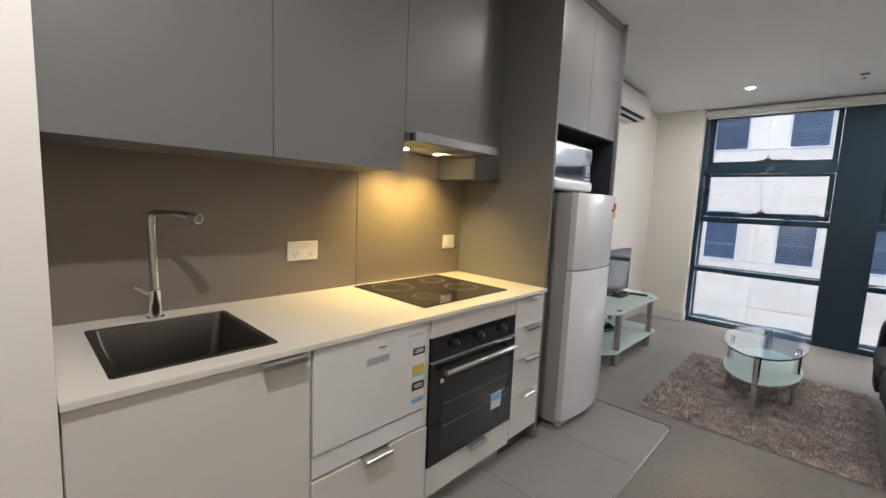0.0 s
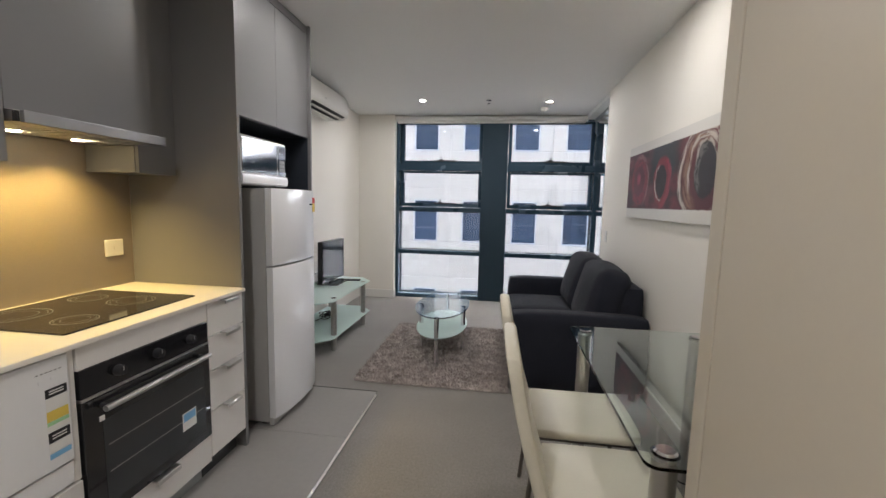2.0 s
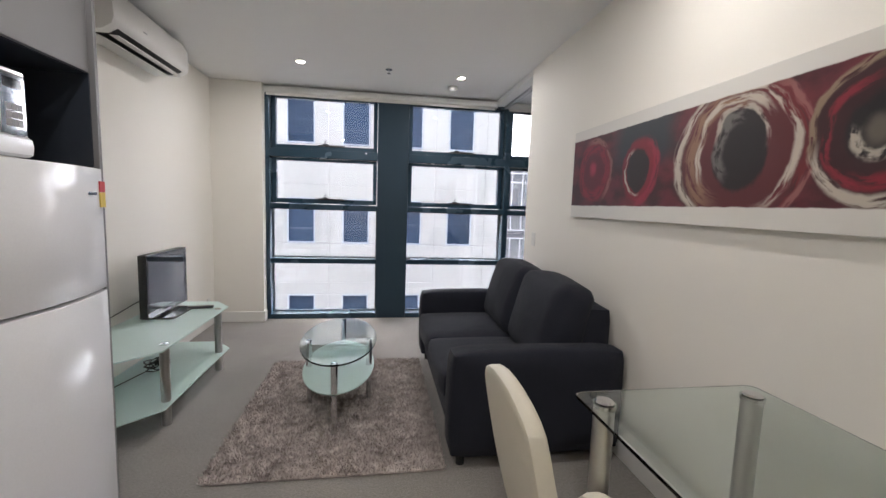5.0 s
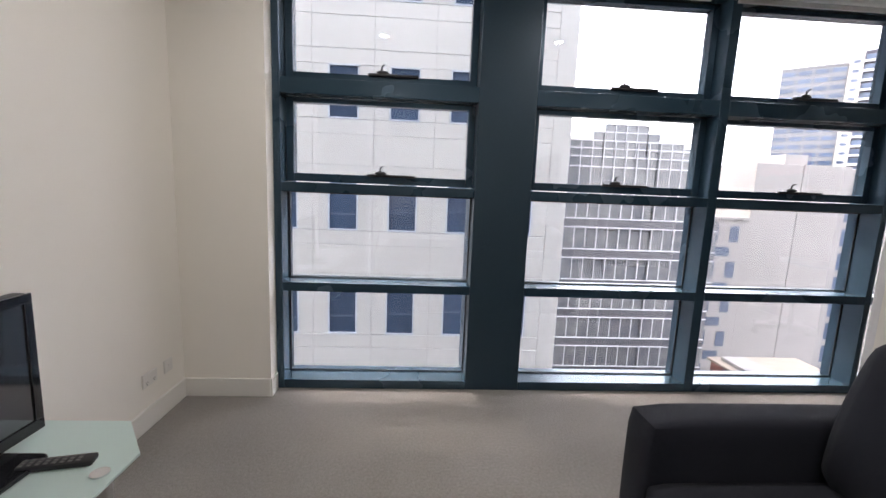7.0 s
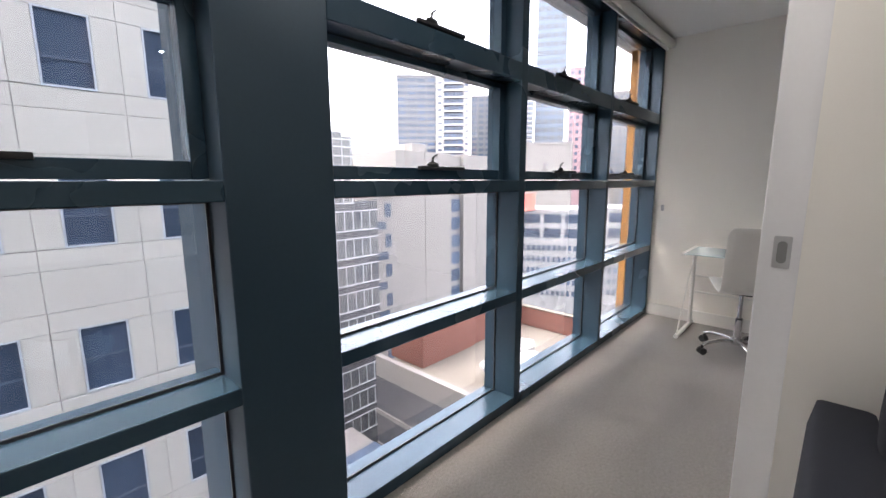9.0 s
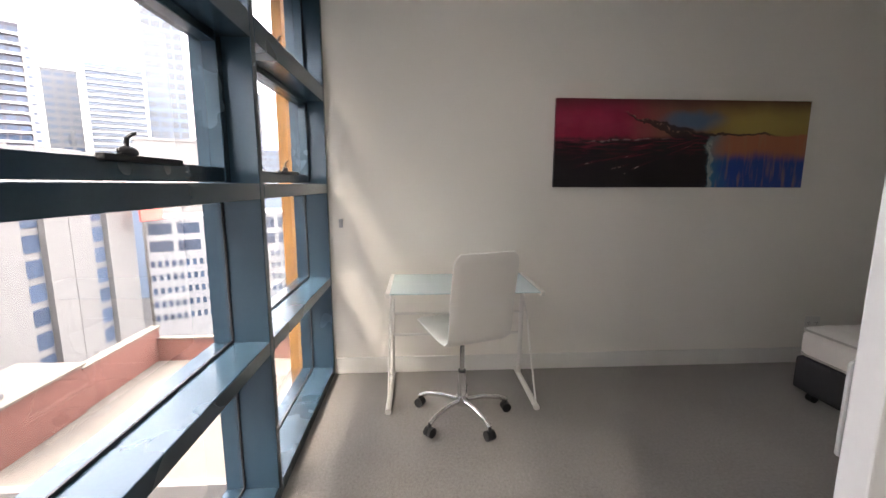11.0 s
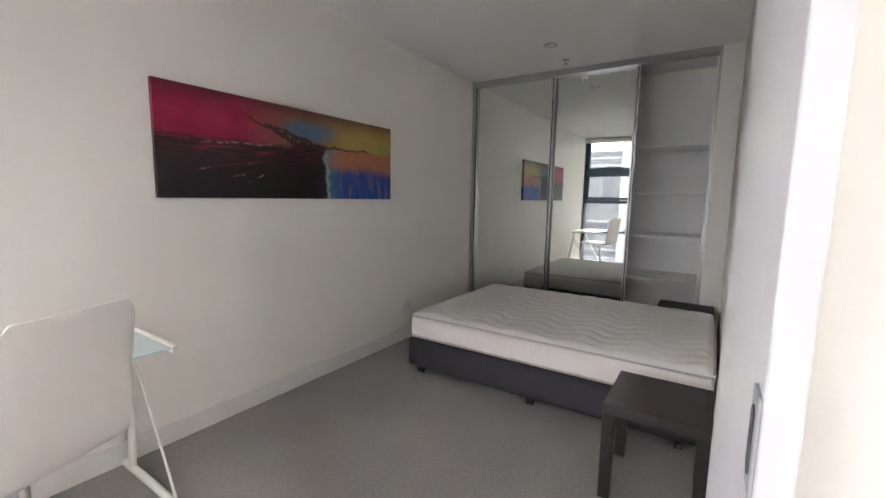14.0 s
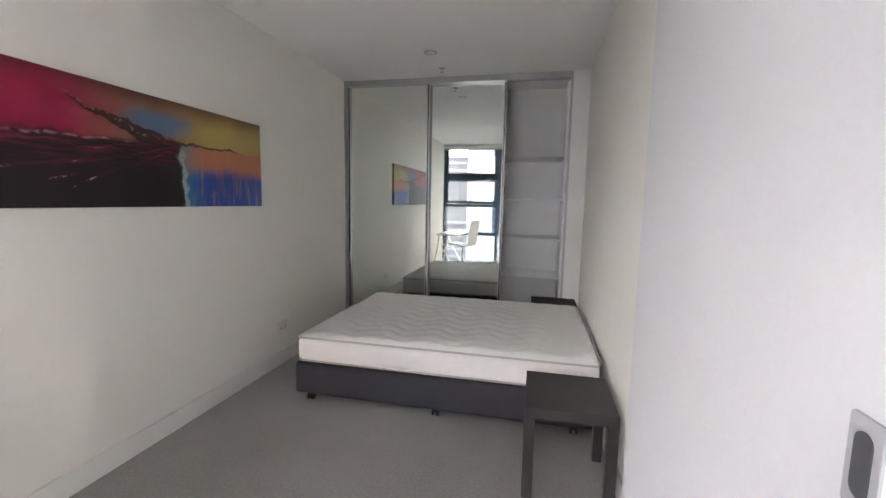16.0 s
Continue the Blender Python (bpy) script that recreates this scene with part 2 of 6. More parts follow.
def prism_bm(points, z0, z1, bevel=0.0, axis=2, bm=None):
    """A flat outline drawn out from z0 to z1 along an axis (points are the other two axes in order)."""
    own = bm or bmesh.new()

    def at(p, z):
        return (p[0], p[1], z) if axis == 2 else (z, p[0], p[1]) if axis == 0 else (p[0], z, p[1])
    low = [own.verts.new(at(p, z0)) for p in points]
    high = [own.verts.new(at(p, z1)) for p in points]
    k = len(points)
    own.faces.new(low[::-1])
    own.faces.new(high)
    for i in range(k):
        own.faces.new((low[i], low[(i + 1) % k], high[(i + 1) % k], high[i]))
    bmesh.ops.recalc_face_normals(own, faces=own.faces)
    if bevel:
        rim = [e for e in own.edges if (e.verts[0] in low) == (e.verts[1] in low)]
        bmesh.ops.bevel(own, geom=rim, offset=bevel, segments=2, profile=0.5, affect="EDGES", clamp_overlap=True)
    return own


def rounded(x0, x1, y0, y1, r, steps=6):
    out = []
    for cx, cy, a0 in ((x1 - r, y1 - r, 0), (x0 + r, y1 - r, 90), (x0 + r, y0 + r, 180), (x1 - r, y0 + r, 270)):
        for i in range(steps + 1):
            a = radians(a0 + 90 * i / steps)
            out.append((cx + r * math.cos(a), cy + r * math.sin(a)))
    return out


def tube_bm(points, r, sides=10, bm=None):
    """A bent tube through the points."""
    own = bm or bmesh.new()
    pts = [Vector(p) for p in points]
    rings = []
    for i, p in enumerate(pts):
        d = (pts[min(i + 1, len(pts) - 1)] - pts[max(i - 1, 0)]).normalized()
        q = d.to_track_quat("Z", "Y")
        rings.append([own.verts.new(p + q @ Vector((r * math.cos(2 * math.pi * k / sides), r * math.sin(2 * math.pi * k / sides), 0))) for k in range(sides)])
    for a, b in zip(rings, rings[1:]):
        for k in range(sides):
            own.faces.new((a[k], a[(k + 1) % sides], b[(k + 1) % sides], b[k]))
    own.faces.new(rings[0][::-1])
    own.faces.new(rings[-1])
    bmesh.ops.recalc_face_normals(own, faces=own.faces)
    return own


def cushion_bm(lo, hi, r=0.05, puff=0.03, cuts=8):
    """A soft block: rounded edges and swollen faces."""
    own = bmesh.new()
    bmesh.ops.create_cube(own, size=2)
    bmesh.ops.subdivide_edges(own, edges=own.edges, cuts=cuts, use_grid_fill=True)
    c = [(lo[i] + hi[i]) / 2 for i in range(3)]
    h = [(hi[i] - lo[i]) / 2 for i in range(3)]
    for v in own.verts:
        u = v.co.copy()
        inner = Vector([max(-(h[i] - r), min(h[i] - r, u[i] * h[i])) for i in range(3)])
        out = Vector([u[i] * h[i] for i in range(3)]) - inner
        if out.length > 1e-6:
            out = out.normalized() * r
        p = inner + out
        for i in range(3):
            j, k = (i + 1) % 3, (i + 2) % 3
            if abs(u[i]) > 0.999:
                p[i] += math.copysign(puff * (1 - u[j] ** 2) * (1 - u[k] ** 2), u[i])
        v.co = Vector(c) + p
    return own

# ---- structure ----
LEFT, RIGHT, PART_L, PART_R, FRONT = -0.51, 5.068, 2.555, 2.647, 6.5
TILE_X, TILE_Y = 0.655, 3.475


def wall(name, lo, hi, label, mat=WALL):
    return tagged(box(name, lo, hi, mat, None, 0.0), label, "wall", kind="structure")


floor = tagged(box("floor", (-0.7, -1.4, -0.12), (5.3, 6.72, 0.0), CARPET, None, 0.0), "grey loop-pile carpet laid over the whole flat", "floor", kind="structure")
ceiling = tagged(box("ceiling", (-0.7, -1.4, CEIL), (5.3, 6.9, CEIL + 0.12), CEILING, None, 0.0), "plain white painted plasterboard ceiling", "ceiling", kind="structure")
wall("wall_west", (LEFT - 0.12, 2.75, 0), (LEFT, 6.72, CEIL), "off-white painted wall behind the television stand")
wall("wall_kitchen", (-0.64, 0.72, 0), (-0.505, 2.75, CEIL), "painted wall behind the kitchen units")
wall("wall_hall", (-0.64, -1.2, 0), (0.15, 0.72, CEIL), "cream painted wall beside the kitchen bench")
wall("wall_south", (-0.64, -1.32, 0), (2.68, -1.2, CEIL), "plain painted wall at the entry end")
wall("wall_east", (RIGHT, 1.13, 0), (RIGHT + 0.12, 6.72, CEIL), "off-white painted bedroom wall behind the desk")
wall("wall_bedroom_south", (PART_R, 1.13, 0), (RIGHT, 1.25, CEIL), "plain wall behind the wardrobe")
wall("wall_partition", (PART_L, -1.2, 0), (PART_R, 5.32, CEIL), "off-white partition between living room and bedroom")
wall("wall_pier", (LEFT, 6.395, 0), (0.0, 6.72, CEIL), "narrow off-white pier beside the window wall")


def skirting(lo, hi):
    tagged(box("baseboard", lo, hi, TRIM, None, 0.004), "white painted skirting board", "baseboard", kind="structure")


skirting((LEFT, 3.58, 0), (LEFT + 0.013, 6.382, 0.115))
skirting((LEFT, 6.382, 0), (0.0, 6.395, 0.115))
skirting((PART_L - 0.013, 1.70, 0), (PART_L, 5.32, 0.115))
skirting((PART_R, 1.87, 0), (PART_R + 0.013, 4.29, 0.115))
skirting((RIGHT - 0.013, 1.87, 0), (RIGHT, 6.49, 0.115))
skirting((0.0, 6.382, 0), (0.012, 6.49, 0.115))

# tiled kitchen floor
bed_of_tiles = tagged(box("tile_floor", (-0.5, -1.2, 0.0), (TILE_X, TILE_Y, 0.004), GROUT, None, 0.0), "large grey porcelain tiles in the kitchen", "tile floor", kind="structure")
tagged(box("trim", (TILE_X, -1.2, 0.0), (TILE_X + 0.016, TILE_Y - 0.05, 0.010), CHROME, None, 0.002), "bright metal edge strip between tiles and carpet", "trim", kind="structure")
tagged(box("trim", (0.15, TILE_Y, 0.0), (TILE_X, TILE_Y + 0.008, 0.008), BLACK, None, 0.002), "thin dark edge strip between tiles and carpet", "trim", kind="structure")


# ---- window wall ----
OPEN_X = [(0.044, 1.205), (1.555, 2.695), (2.757, 3.888), (3.93, 5.035)]
INNER, GLASS_Y, OUTER = 6.5, 6.645, 6.72
window = thing("window_1", (0.0, 6.5, 0.0), "floor-to-ceiling teal aluminium windows, four columns of four panes", "window", kind="structure")
tagged(box("column", (1.205, INNER, 0), (1.555, 6.95, CEIL), COLUMN, None, 0.004), "dark teal clad column in the window wall", "column", kind="structure")
for x0, x1 in ((0.0, 0.044), (2.695, 2.757), (3.888, 3.93), (5.035, RIGHT)):
    box("mullion", (x0, INNER, 0.0), (x1, OUTER, CEIL), FRAME, window, 0.003)


def winder(x, z, parent):
    """A long low chain winder on a sash rail, with a domed hub and a small folded crank."""
    part("winder_body", box_bm((x - 0.085, 6.580, z - 0.014), (x + 0.215, 6.601, z + 0.002), 0.003), BLACK, parent, "long black chain winder", True)
    dome = bmesh.new()
    bmesh.ops.create_uvsphere(dome, u_segments=16, v_segments=8, radius=1.0, matrix=Matrix.Translation((x, 6.588, z + 0.008)) @ Matrix.Diagonal((0.036, 0.012, 0.014, 1)))
    part("winder_hub", dome, BLACK, parent, "", True)
    bm = rod_bm((x - 0.004, 6.588, z + 0.016), (x - 0.004, 6.584, z + 0.040), 0.0055)
    tube_bm([(x - 0.004, 6.584, z + 0.038), (x + 0.002, 6.580, z + 0.046), (x + 0.014, 6.576, z + 0.052)], 0.0045, 8, bm)
    part("winder_handle", bm, BLACK, parent, "small crank handle", True)


for x0, x1 in OPEN_X:
    box("sill", (x0, INNER, 0.0), (x1, OUTER, 0.058), FRAME, window, 0.003)
    box("transom", (x0, INNER, 0.638), (x1, OUTER, 0.694), FRAME, window, 0.003)
    box("transom", (x0, INNER, 1.250), (x1, OUTER, 1.308), FRAME, window, 0.003)
    box("transom", (x0, INNER, 1.815), (x1, OUTER, 1.905), FRAME, window, 0.003)
    box("head", (x0, INNER, 2.49), (x1, OUTER, CEIL), FRAME, window, 0.003)
    for z0, z1 in ((0.058, 0.638), (0.694, 1.250)):
        pane = box("pane", (x0 - 0.005, GLASS_Y, z0 - 0.005), (x1 + 0.005, GLASS_Y + 0.008, z1 + 0.005), PANE, window, 0.0)
        pane.visible_shadow = False
        gasket = bmesh.new()
        for lo, hi in (((x0, GLASS_Y - 0.008, z0), (x0 + 0.009, GLASS_Y - 0.001, z1)), ((x1 - 0.009, GLASS_Y - 0.008, z0), (x1, GLASS_Y - 0.001, z1)),
                       ((x0 + 0.009, GLASS_Y - 0.008, z0), (x1 - 0.009, GLASS_Y - 0.001, z0 + 0.009)), ((x0 + 0.009, GLASS_Y - 0.008, z1 - 0.009), (x1 - 0.009, GLASS_Y - 0.001, z1))):
            box_bm(lo, hi, bm=gasket)
        part("gasket", gasket, BLACK, window)
    for z0, z1 in ((1.308, 1.815), (1.905, 2.49)):
        s = 0.048
        sash = part("sash", box_bm((x0 + 0.004, 6.60, z0 + 0.004), (x0 + s, 6.67, z1 - 0.004), 0.002), FRAME, window)
        for lo, hi in (((x1 - s, 6.60, z0 + 0.004), (x1 - 0.004, 6.67, z1 - 0.004)), ((x0 + s, 6.602, z0 + 0.004), (x1 - s, 6.668, z0 + 0.055)), ((x0 + s, 6.602, z1 - 0.03), (x1 - s, 6.668, z1 - 0.004))):
            part("rail", box_bm(lo, hi, 0.002), FRAME, sash)
        pane = part("pane", box_bm((x0 + s - 0.004, GLASS_Y, z0 + 0.05), (x1 - s + 0.004, GLASS_Y + 0.008, z1 - 0.026)), PANE, sash)
        pane.visible_shadow = False
        winder((x0 + x1) / 2, z0 + 0.062, sash)

for x0, x1 in ((0.012, 2.55), (2.70, 5.055)):
    blind = thing("roller_blind", ((x0 + x1) / 2, 6.45, 2.50), "white roller blind wound up under the ceiling", "blind", "roller blinds")
    rod("roll", (x0, 6.455, 2.508), (x1, 6.455, 2.508), 0.036, BLIND, blind)
    box("bottom_bar", (x0 + 0.01, 6.475, 2.452), (x1 - 0.01, 6.488, 2.478), PLASTIC_W, blind, 0.003, "white bottom bar")
    box("bracket", (x0 - 0.006, 6.42, 2.47), (x0 - 0.002, 6.49, CEIL), PLASTIC_W, blind, 0.001)
    box("bracket", (x1 + 0.002, 6.42, 2.47), (x1 + 0.006, 6.49, CEIL), PLASTIC_W, blind, 0.001)

# ---- sliding door between living room and bedroom ----
door = thing("door_1", (2.675, 4.86, 0.0), "white sliding door pushed open along the partition", "sliding door", kind="structure")
leaf = box("leaf", (2.661, 4.30, 0.012), (2.696, 5.44, 2.47), LEAF_PAINT, door, 0.003)


ZONE_DARK = material("hollow_shade_dark", (0.07, 0.07, 0.075), 0.5)


def flush_pull(x, y, z, out, parent, plate=ALUMINIUM):
    """A flush pull: plate with a flat oval, the hollow's shade painted in its colour."""
    a, b = (x, x + 0.004 * out) if out > 0 else (x - 0.004, x)
    part("flush_pull", prism_bm(rounded(y - 0.026, y + 0.026, z - 0.058, z + 0.058, 0.006), a, b, 0.001, axis=0), plate, parent, "metal flush pull plate")
    part("pull_hollow", prism_bm(rounded(y - 0.014, y + 0.014, z - 0.04, z + 0.04, 0.0138), x + (0.004 if out > 0 else -0.0055), x + (0.0055 if out > 0 else -0.004), 0, axis=0), material("hollow_shade_grey", (0.22, 0.22, 0.22), 0.5) if out < 0 else ZONE_DARK, parent, "dark flat oval painted as the hollow's shade")


PULL = material("satin_grey_metal", (0.46, 0.46, 0.47), 0.5, 0.2, grain=90, amount=0.2)
flush_pull(2.696, 5.416, 1.055, 1, leaf, PULL)
flush_pull(2.661, 5.375, 1.05, -1, leaf, PULL)
track = thing("door_track", (2.68, 5.4, CEIL), "slim aluminium sliding door track under the ceiling", "track", kind="structure")
box("rail", (2.656, 4.25, 2.478), (2.700, 6.495, CEIL), ALUMINIUM, track, 0.002)
box("fascia", (2.555, 5.325, 2.50), (2.654, 6.495, CEIL), TRIM, track, 0.002, "white fascia")


def switch_plate(name, centre, axis, out, w=0.074, h=0.116, label="white plastic switch plate on the wall", cat="switch", rockers=2, holes=False):
    """A wall plate with rockers or a socket's slots, on a wall facing along +-axis."""
    x, y, z = centre
    t = thing(name, centre, label, cat)

    def slab(nm, u0, u1, v0, v1, d0, d1, mat, par, bev=0.002):
        if axis == 0:
            lo, hi = (x + min(d0 * out, d1 * out), y + u0, z + v0), (x + max(d0 * out, d1 * out), y + u1, z + v1)
        else:
            lo, hi = (x + u0, y + min(d0 * out, d1 * out), z + v0), (x + u1, y + max(d0 * out, d1 * out), z + v1)
        return box(nm, lo, hi, mat, par, bev)
    plate = slab("plate", -w / 2, w / 2, -h / 2, h / 2, 0.0, 0.009, PLASTIC_W, t, 0.004)
    for i in range(rockers):
        u = (i - (rockers - 1) / 2) * 0.022
        v = h * 0.26 if holes else 0
        slab("rocker", u - 0.006, u + 0.006, v - 0.009, v + 0.009, 0.009, 0.012, PLASTIC_W, plate, 0.001)
    if holes:
        for i in range(rockers):
            u = (i - (rockers - 1) / 2) * w * 0.5
            for du, dv in ((-0.007, 0.0), (0.007, 0.0), (0.0, -0.011)):
                slab("slot", u + du - 0.0015, u + du + 0.0015, -0.012 + dv - 0.004, -0.012 + dv + 0.004, 0.009, 0.0095, BLACK, plate, 0.0)
    return t


switch_plate("light_switch", (PART_L, 5.09, 1.075), 0, -1)
switch_plate("wall_socket", (LEFT, 6.075, 0.263), 0, 1, 0.116, 0.074, "white double power point low on the wall", "socket", 2, True)
switch_plate("data_socket", (LEFT, 6.235, 0.263), 0, 1, 0.074, 0.074, "small white data socket low on the wall", "socket", 1, False)
switch_plate("wall_socket", (RIGHT, 3.017, 0.317), 0, -1, 0.116, 0.074, "white double power point above the bedroom skirting", "socket", 2, True)
clip = thing("cord_clip", (RIGHT, 6.425, 1.05), "small dark cord clip beside the bedroom window", "clip")
box("base", (RIGHT - 0.006, 6.412, 1.022), (RIGHT, 6.438, 1.078), PULL, clip, 0.002)
rod("hook", (RIGHT - 0.020, 6.425, 1.062), (RIGHT - 0.006, 6.425, 1.055), 0.004, PULL, clip)

# ---- ceiling fittings ----
# the added fill lamp gets no fitting
for dx, dy in DOWNLIGHTS_AND_FILL[:4]:
    t = thing("downlight", (dx, dy, CEIL), "lit recessed downlight with a white ring", "downlight", "living room downlights")
    bm = bmesh.new()
    bmesh.ops.create_circle(bm, cap_ends=False, segments=28, radius=0.048, matrix=Matrix.Translation((dx, dy, CEIL - 0.004)))
    bmesh.ops.create_circle(bm, cap_ends=False, segments=28, radius=0.033, matrix=Matrix.Translation((dx, dy, CEIL - 0.007)))
    bmesh.ops.create_circle(bm, cap_ends=False, segments=28, radius=0.050, matrix=Matrix.Translation((dx, dy, CEIL)))
    vs = bm.verts[:]
    for a, b in ((0, 28), (0, 56)):
        for i in range(28):
            bm.faces.new((vs[a + i], vs[a + (i + 1) % 28], vs[b + (i + 1) % 28], vs[b + i]))
    bmesh.ops.recalc_face_normals(bm, faces=bm.faces)
    part("ring", bm, PLASTIC_W, t, "white ring", True)
    part("lens", rod_bm((dx, dy, CEIL - 0.006), (dx, dy, CEIL - 0.0055), 0.033, sides=24), LIT, t, "glowing lens")

t = thing("downlight", (3.975, 2.53, CEIL), "unlit recessed downlight with a grey metal ring", "downlight")
rod("ring", (3.975, 2.53, CEIL - 0.006), (3.975, 2.53, CEIL), 0.052, ALUMINIUM, t, "grey ring", 0.055, 28)
rod("lens", (3.975, 2.53, CEIL - 0.008), (3.975, 2.53, CEIL - 0.0062), 0.034, PLASTIC_W, t)


def sprinkler(x, y):
    t = thing("sprinkler", (x, y, CEIL), "small chrome fire sprinkler in the ceiling", "sprinkler", "fire sprinklers")
    rod("rose", (x, y, CEIL - 0.005), (x, y, CEIL), 0.028, CHROME, t, "", 0.032)
    rod("stem", (x, y, CEIL - 0.035), (x, y, CEIL - 0.005), 0.007, CHROME, t)
    rod("deflector", (x, y, CEIL - 0.038), (x, y, CEIL - 0.035), 0.016, CHROME, t)


sprinkler(1.30, 5.65)
sprinkler(3.975, 2.12)
t = thing("smoke_alarm", (1.965, 6.06, CEIL), "round white smoke alarm on the ceiling", "smoke alarm")
rod("body", (1.965, 6.06, CEIL - 0.03), (1.965, 6.06, CEIL), 0.045, PLASTIC_W, t, "", 0.055, 28)
rod("grille", (1.965, 6.06, CEIL - 0.04), (1.965, 6.06, CEIL - 0.03), 0.03, PLASTIC_W, t, "", 0.036, 24)

# ---- kitchen ----
FACE, BACK, TOP = 0.15, -0.495, 0.90
splash = tagged(box("splashback", (BACK - 0.01, 0.72, TOP), (BACK, 1.895, 1.66), SPLASH, None, 0.0), "grey-brown laminate splashback panel", "splashback", kind="structure")
tagged(box("splashback", (BACK - 0.01, 1.898, TOP), (BACK, 2.70, 1.66), SPLASH, None, 0.0), "grey-brown laminate splashback panel behind the cooktop", "splashback", kind="structure")


def edge_pull(y, z, parent, length=0.14):
    """A bent metal lip pull hooked over a drawer's top edge."""
    bm = prism_bm([(FACE - 0.012, z + 0.003), (FACE + 0.030, z + 0.003), (FACE + 0.034, z - 0.001), (FACE + 0.034, z - 0.016), (FACE + 0.0305, z - 0.016), (FACE + 0.0305, z - 0.001), (FACE - 0.012, z - 0.001)], y - length / 2, y + length / 2, 0, axis=1)
    part("pull", bm, STEEL, parent, "brushed steel lip pull")


def carcass(name, y0, y1, z0, z1, label, front=FACE - 0.02, mat=WHITE_LAM, top=True):
    """A cabinet box of panels, open at the front."""
    t = thing(name, (-0.2, (y0 + y1) / 2, 0.0), label, "cabinet", "kitchen base units")
    w = 0.016
    bm = box_bm((BACK, y0 + 0.001, z0), (front, y0 + w, z1))
    box_bm((BACK, y1 - w, z0), (front, y1 - 0.001, z1), bm=bm)
    box_bm((BACK, y0 + w, z0), (BACK + 0.008, y1 - w, z1), bm=bm)
    box_bm((BACK + 0.008, y0 + w, z0), (front, y1 - w, z0 + w), bm=bm)
    if top:
        box_bm((BACK + 0.008, y0 + w, z1 - w), (front, y1 - w, z1), bm=bm)
    part("body", bm, mat, t)
    box("plinth", (BACK, y0 + 0.002, 0.004), (FACE - 0.06, y1 - 0.002, z0), BLACK if y0 > 2.4 else ALUMINIUM, t, 0.0, "recessed kickboard")
    return t


unit = carcass("sink_cabinet", 0.722, 1.295, 0.10, 0.882, "white laminate sink cabinet with one door", top=False)
d = box("door", (FACE - 0.018, 0.724, 0.105), (FACE, 1.292, 0.876), WHITE_LAM, unit, 0.0015)
edge_pull(1.20, 0.876, d, 0.13)
unit = carcass("dishwasher_cabinet", 1.295, 1.815, 0.10, 0.432, "white laminate cabinet with a drawer under the dishwasher")
d = box("drawer_front", (FACE - 0.018, 1.298, 0.105), (FACE, 1.812, 0.430), WHITE_LAM, unit, 0.0015)
edge_pull(1.55, 0.430, d, 0.12)
unit = carcass("oven_cabinet", 1.815, 2.42, 0.10, 0.225, "white laminate cabinet with a drawer below the oven")
d = box("drawer_front", (FACE - 0.018, 1.818, 0.105), (FACE, 2.417, 0.238), WHITE_LAM, unit, 0.0015)
edge_pull(2.13, 0.238, d, 0.12)
box("filler", (FACE - 0.018, 1.818, 0.800), (FACE, 2.417, 0.878), WHITE_LAM, unit, 0.0015, "white strip above the oven")
box("side_panel", (BACK, 1.8155, 0.21), (FACE - 0.025, 1.829, 0.882), WHITE_LAM, unit, 0.0)
box("side_panel", (BACK, 2.406, 0.21), (FACE - 0.025, 2.419, 0.882), WHITE_LAM, unit, 0.0)
unit = carcass("drawer_cabinet", 2.42, 2.69, 0.12, 0.882, "white laminate unit of four drawers")
for z0, z1 in ((0.122, 0.345), (0.349, 0.545), (0.549, 0.715), (0.719, 0.876)):
    d = box("drawer_front", (FACE - 0.018, 2.423, z0), (FACE, 2.688, z1), WHITE_LAM, unit, 0.0015)
    edge_pull(2.565, z1, d, 0.11)

# benchtop with a cut-out for the sink
SX0, SX1, SY0, SY1 = -0.36, 0.075, 0.825, 1.21
top = thing("benchtop", (-0.17, 1.7, TOP), "off-white stone benchtop along the kitchen wall", "benchtop")
bm = bmesh.new()
box_bm((BACK, 0.722, 0.882), (SX0, 2.697, TOP), bm=bm)
box_bm((SX1, 0.722, 0.882), (0.162, 2.697, TOP), bm=bm)
box_bm((SX0, 0.722, 0.882), (SX1, SY0, TOP), bm=bm)
box_bm((SX0, SY1, 0.882), (SX1, 2.697, TOP), bm=bm)
bmesh.ops.remove_doubles(bm, verts=bm.verts, dist=1e-5)
part("slab", bm, STONE, top)
box("front_edge", (0.162, 0.722, 0.8825), (0.1645, 2.697, TOP - 0.001), STONE, top, 0.0008, "thin square front edge")

sink = thing("kitchen_sink", (-0.14, 1.02, TOP), "single-bowl dark steel sink set in the benchtop", "sink")
bm = bmesh.new()
r0 = rounded(SX0 - 0.012, SX1 + 0.012, SY0 - 0.012, SY1 + 0.012, 0.012)
loops = [(r0, TOP + 0.003), (rounded(SX0 + 0.006, SX1 - 0.006, SY0 + 0.006, SY1 - 0.006, 0.02), TOP + 0.003),
         (rounded(SX0 + 0.010, SX1 - 0.010, SY0 + 0.010, SY1 - 0.010, 0.02), TOP - 0.01),
         (rounded(SX0 + 0.035, SX1 - 0.035, SY0 + 0.035, SY1 - 0.035, 0.04), TOP - 0.17), (rounded(SX0 + 0.07, SX1 - 0.07, SY0 + 0.07, SY1 - 0.07, 0.03), TOP - 0.185)]
rings = [[bm.verts.new((px, py, z)) for px, py in pts] for pts, z in loops]
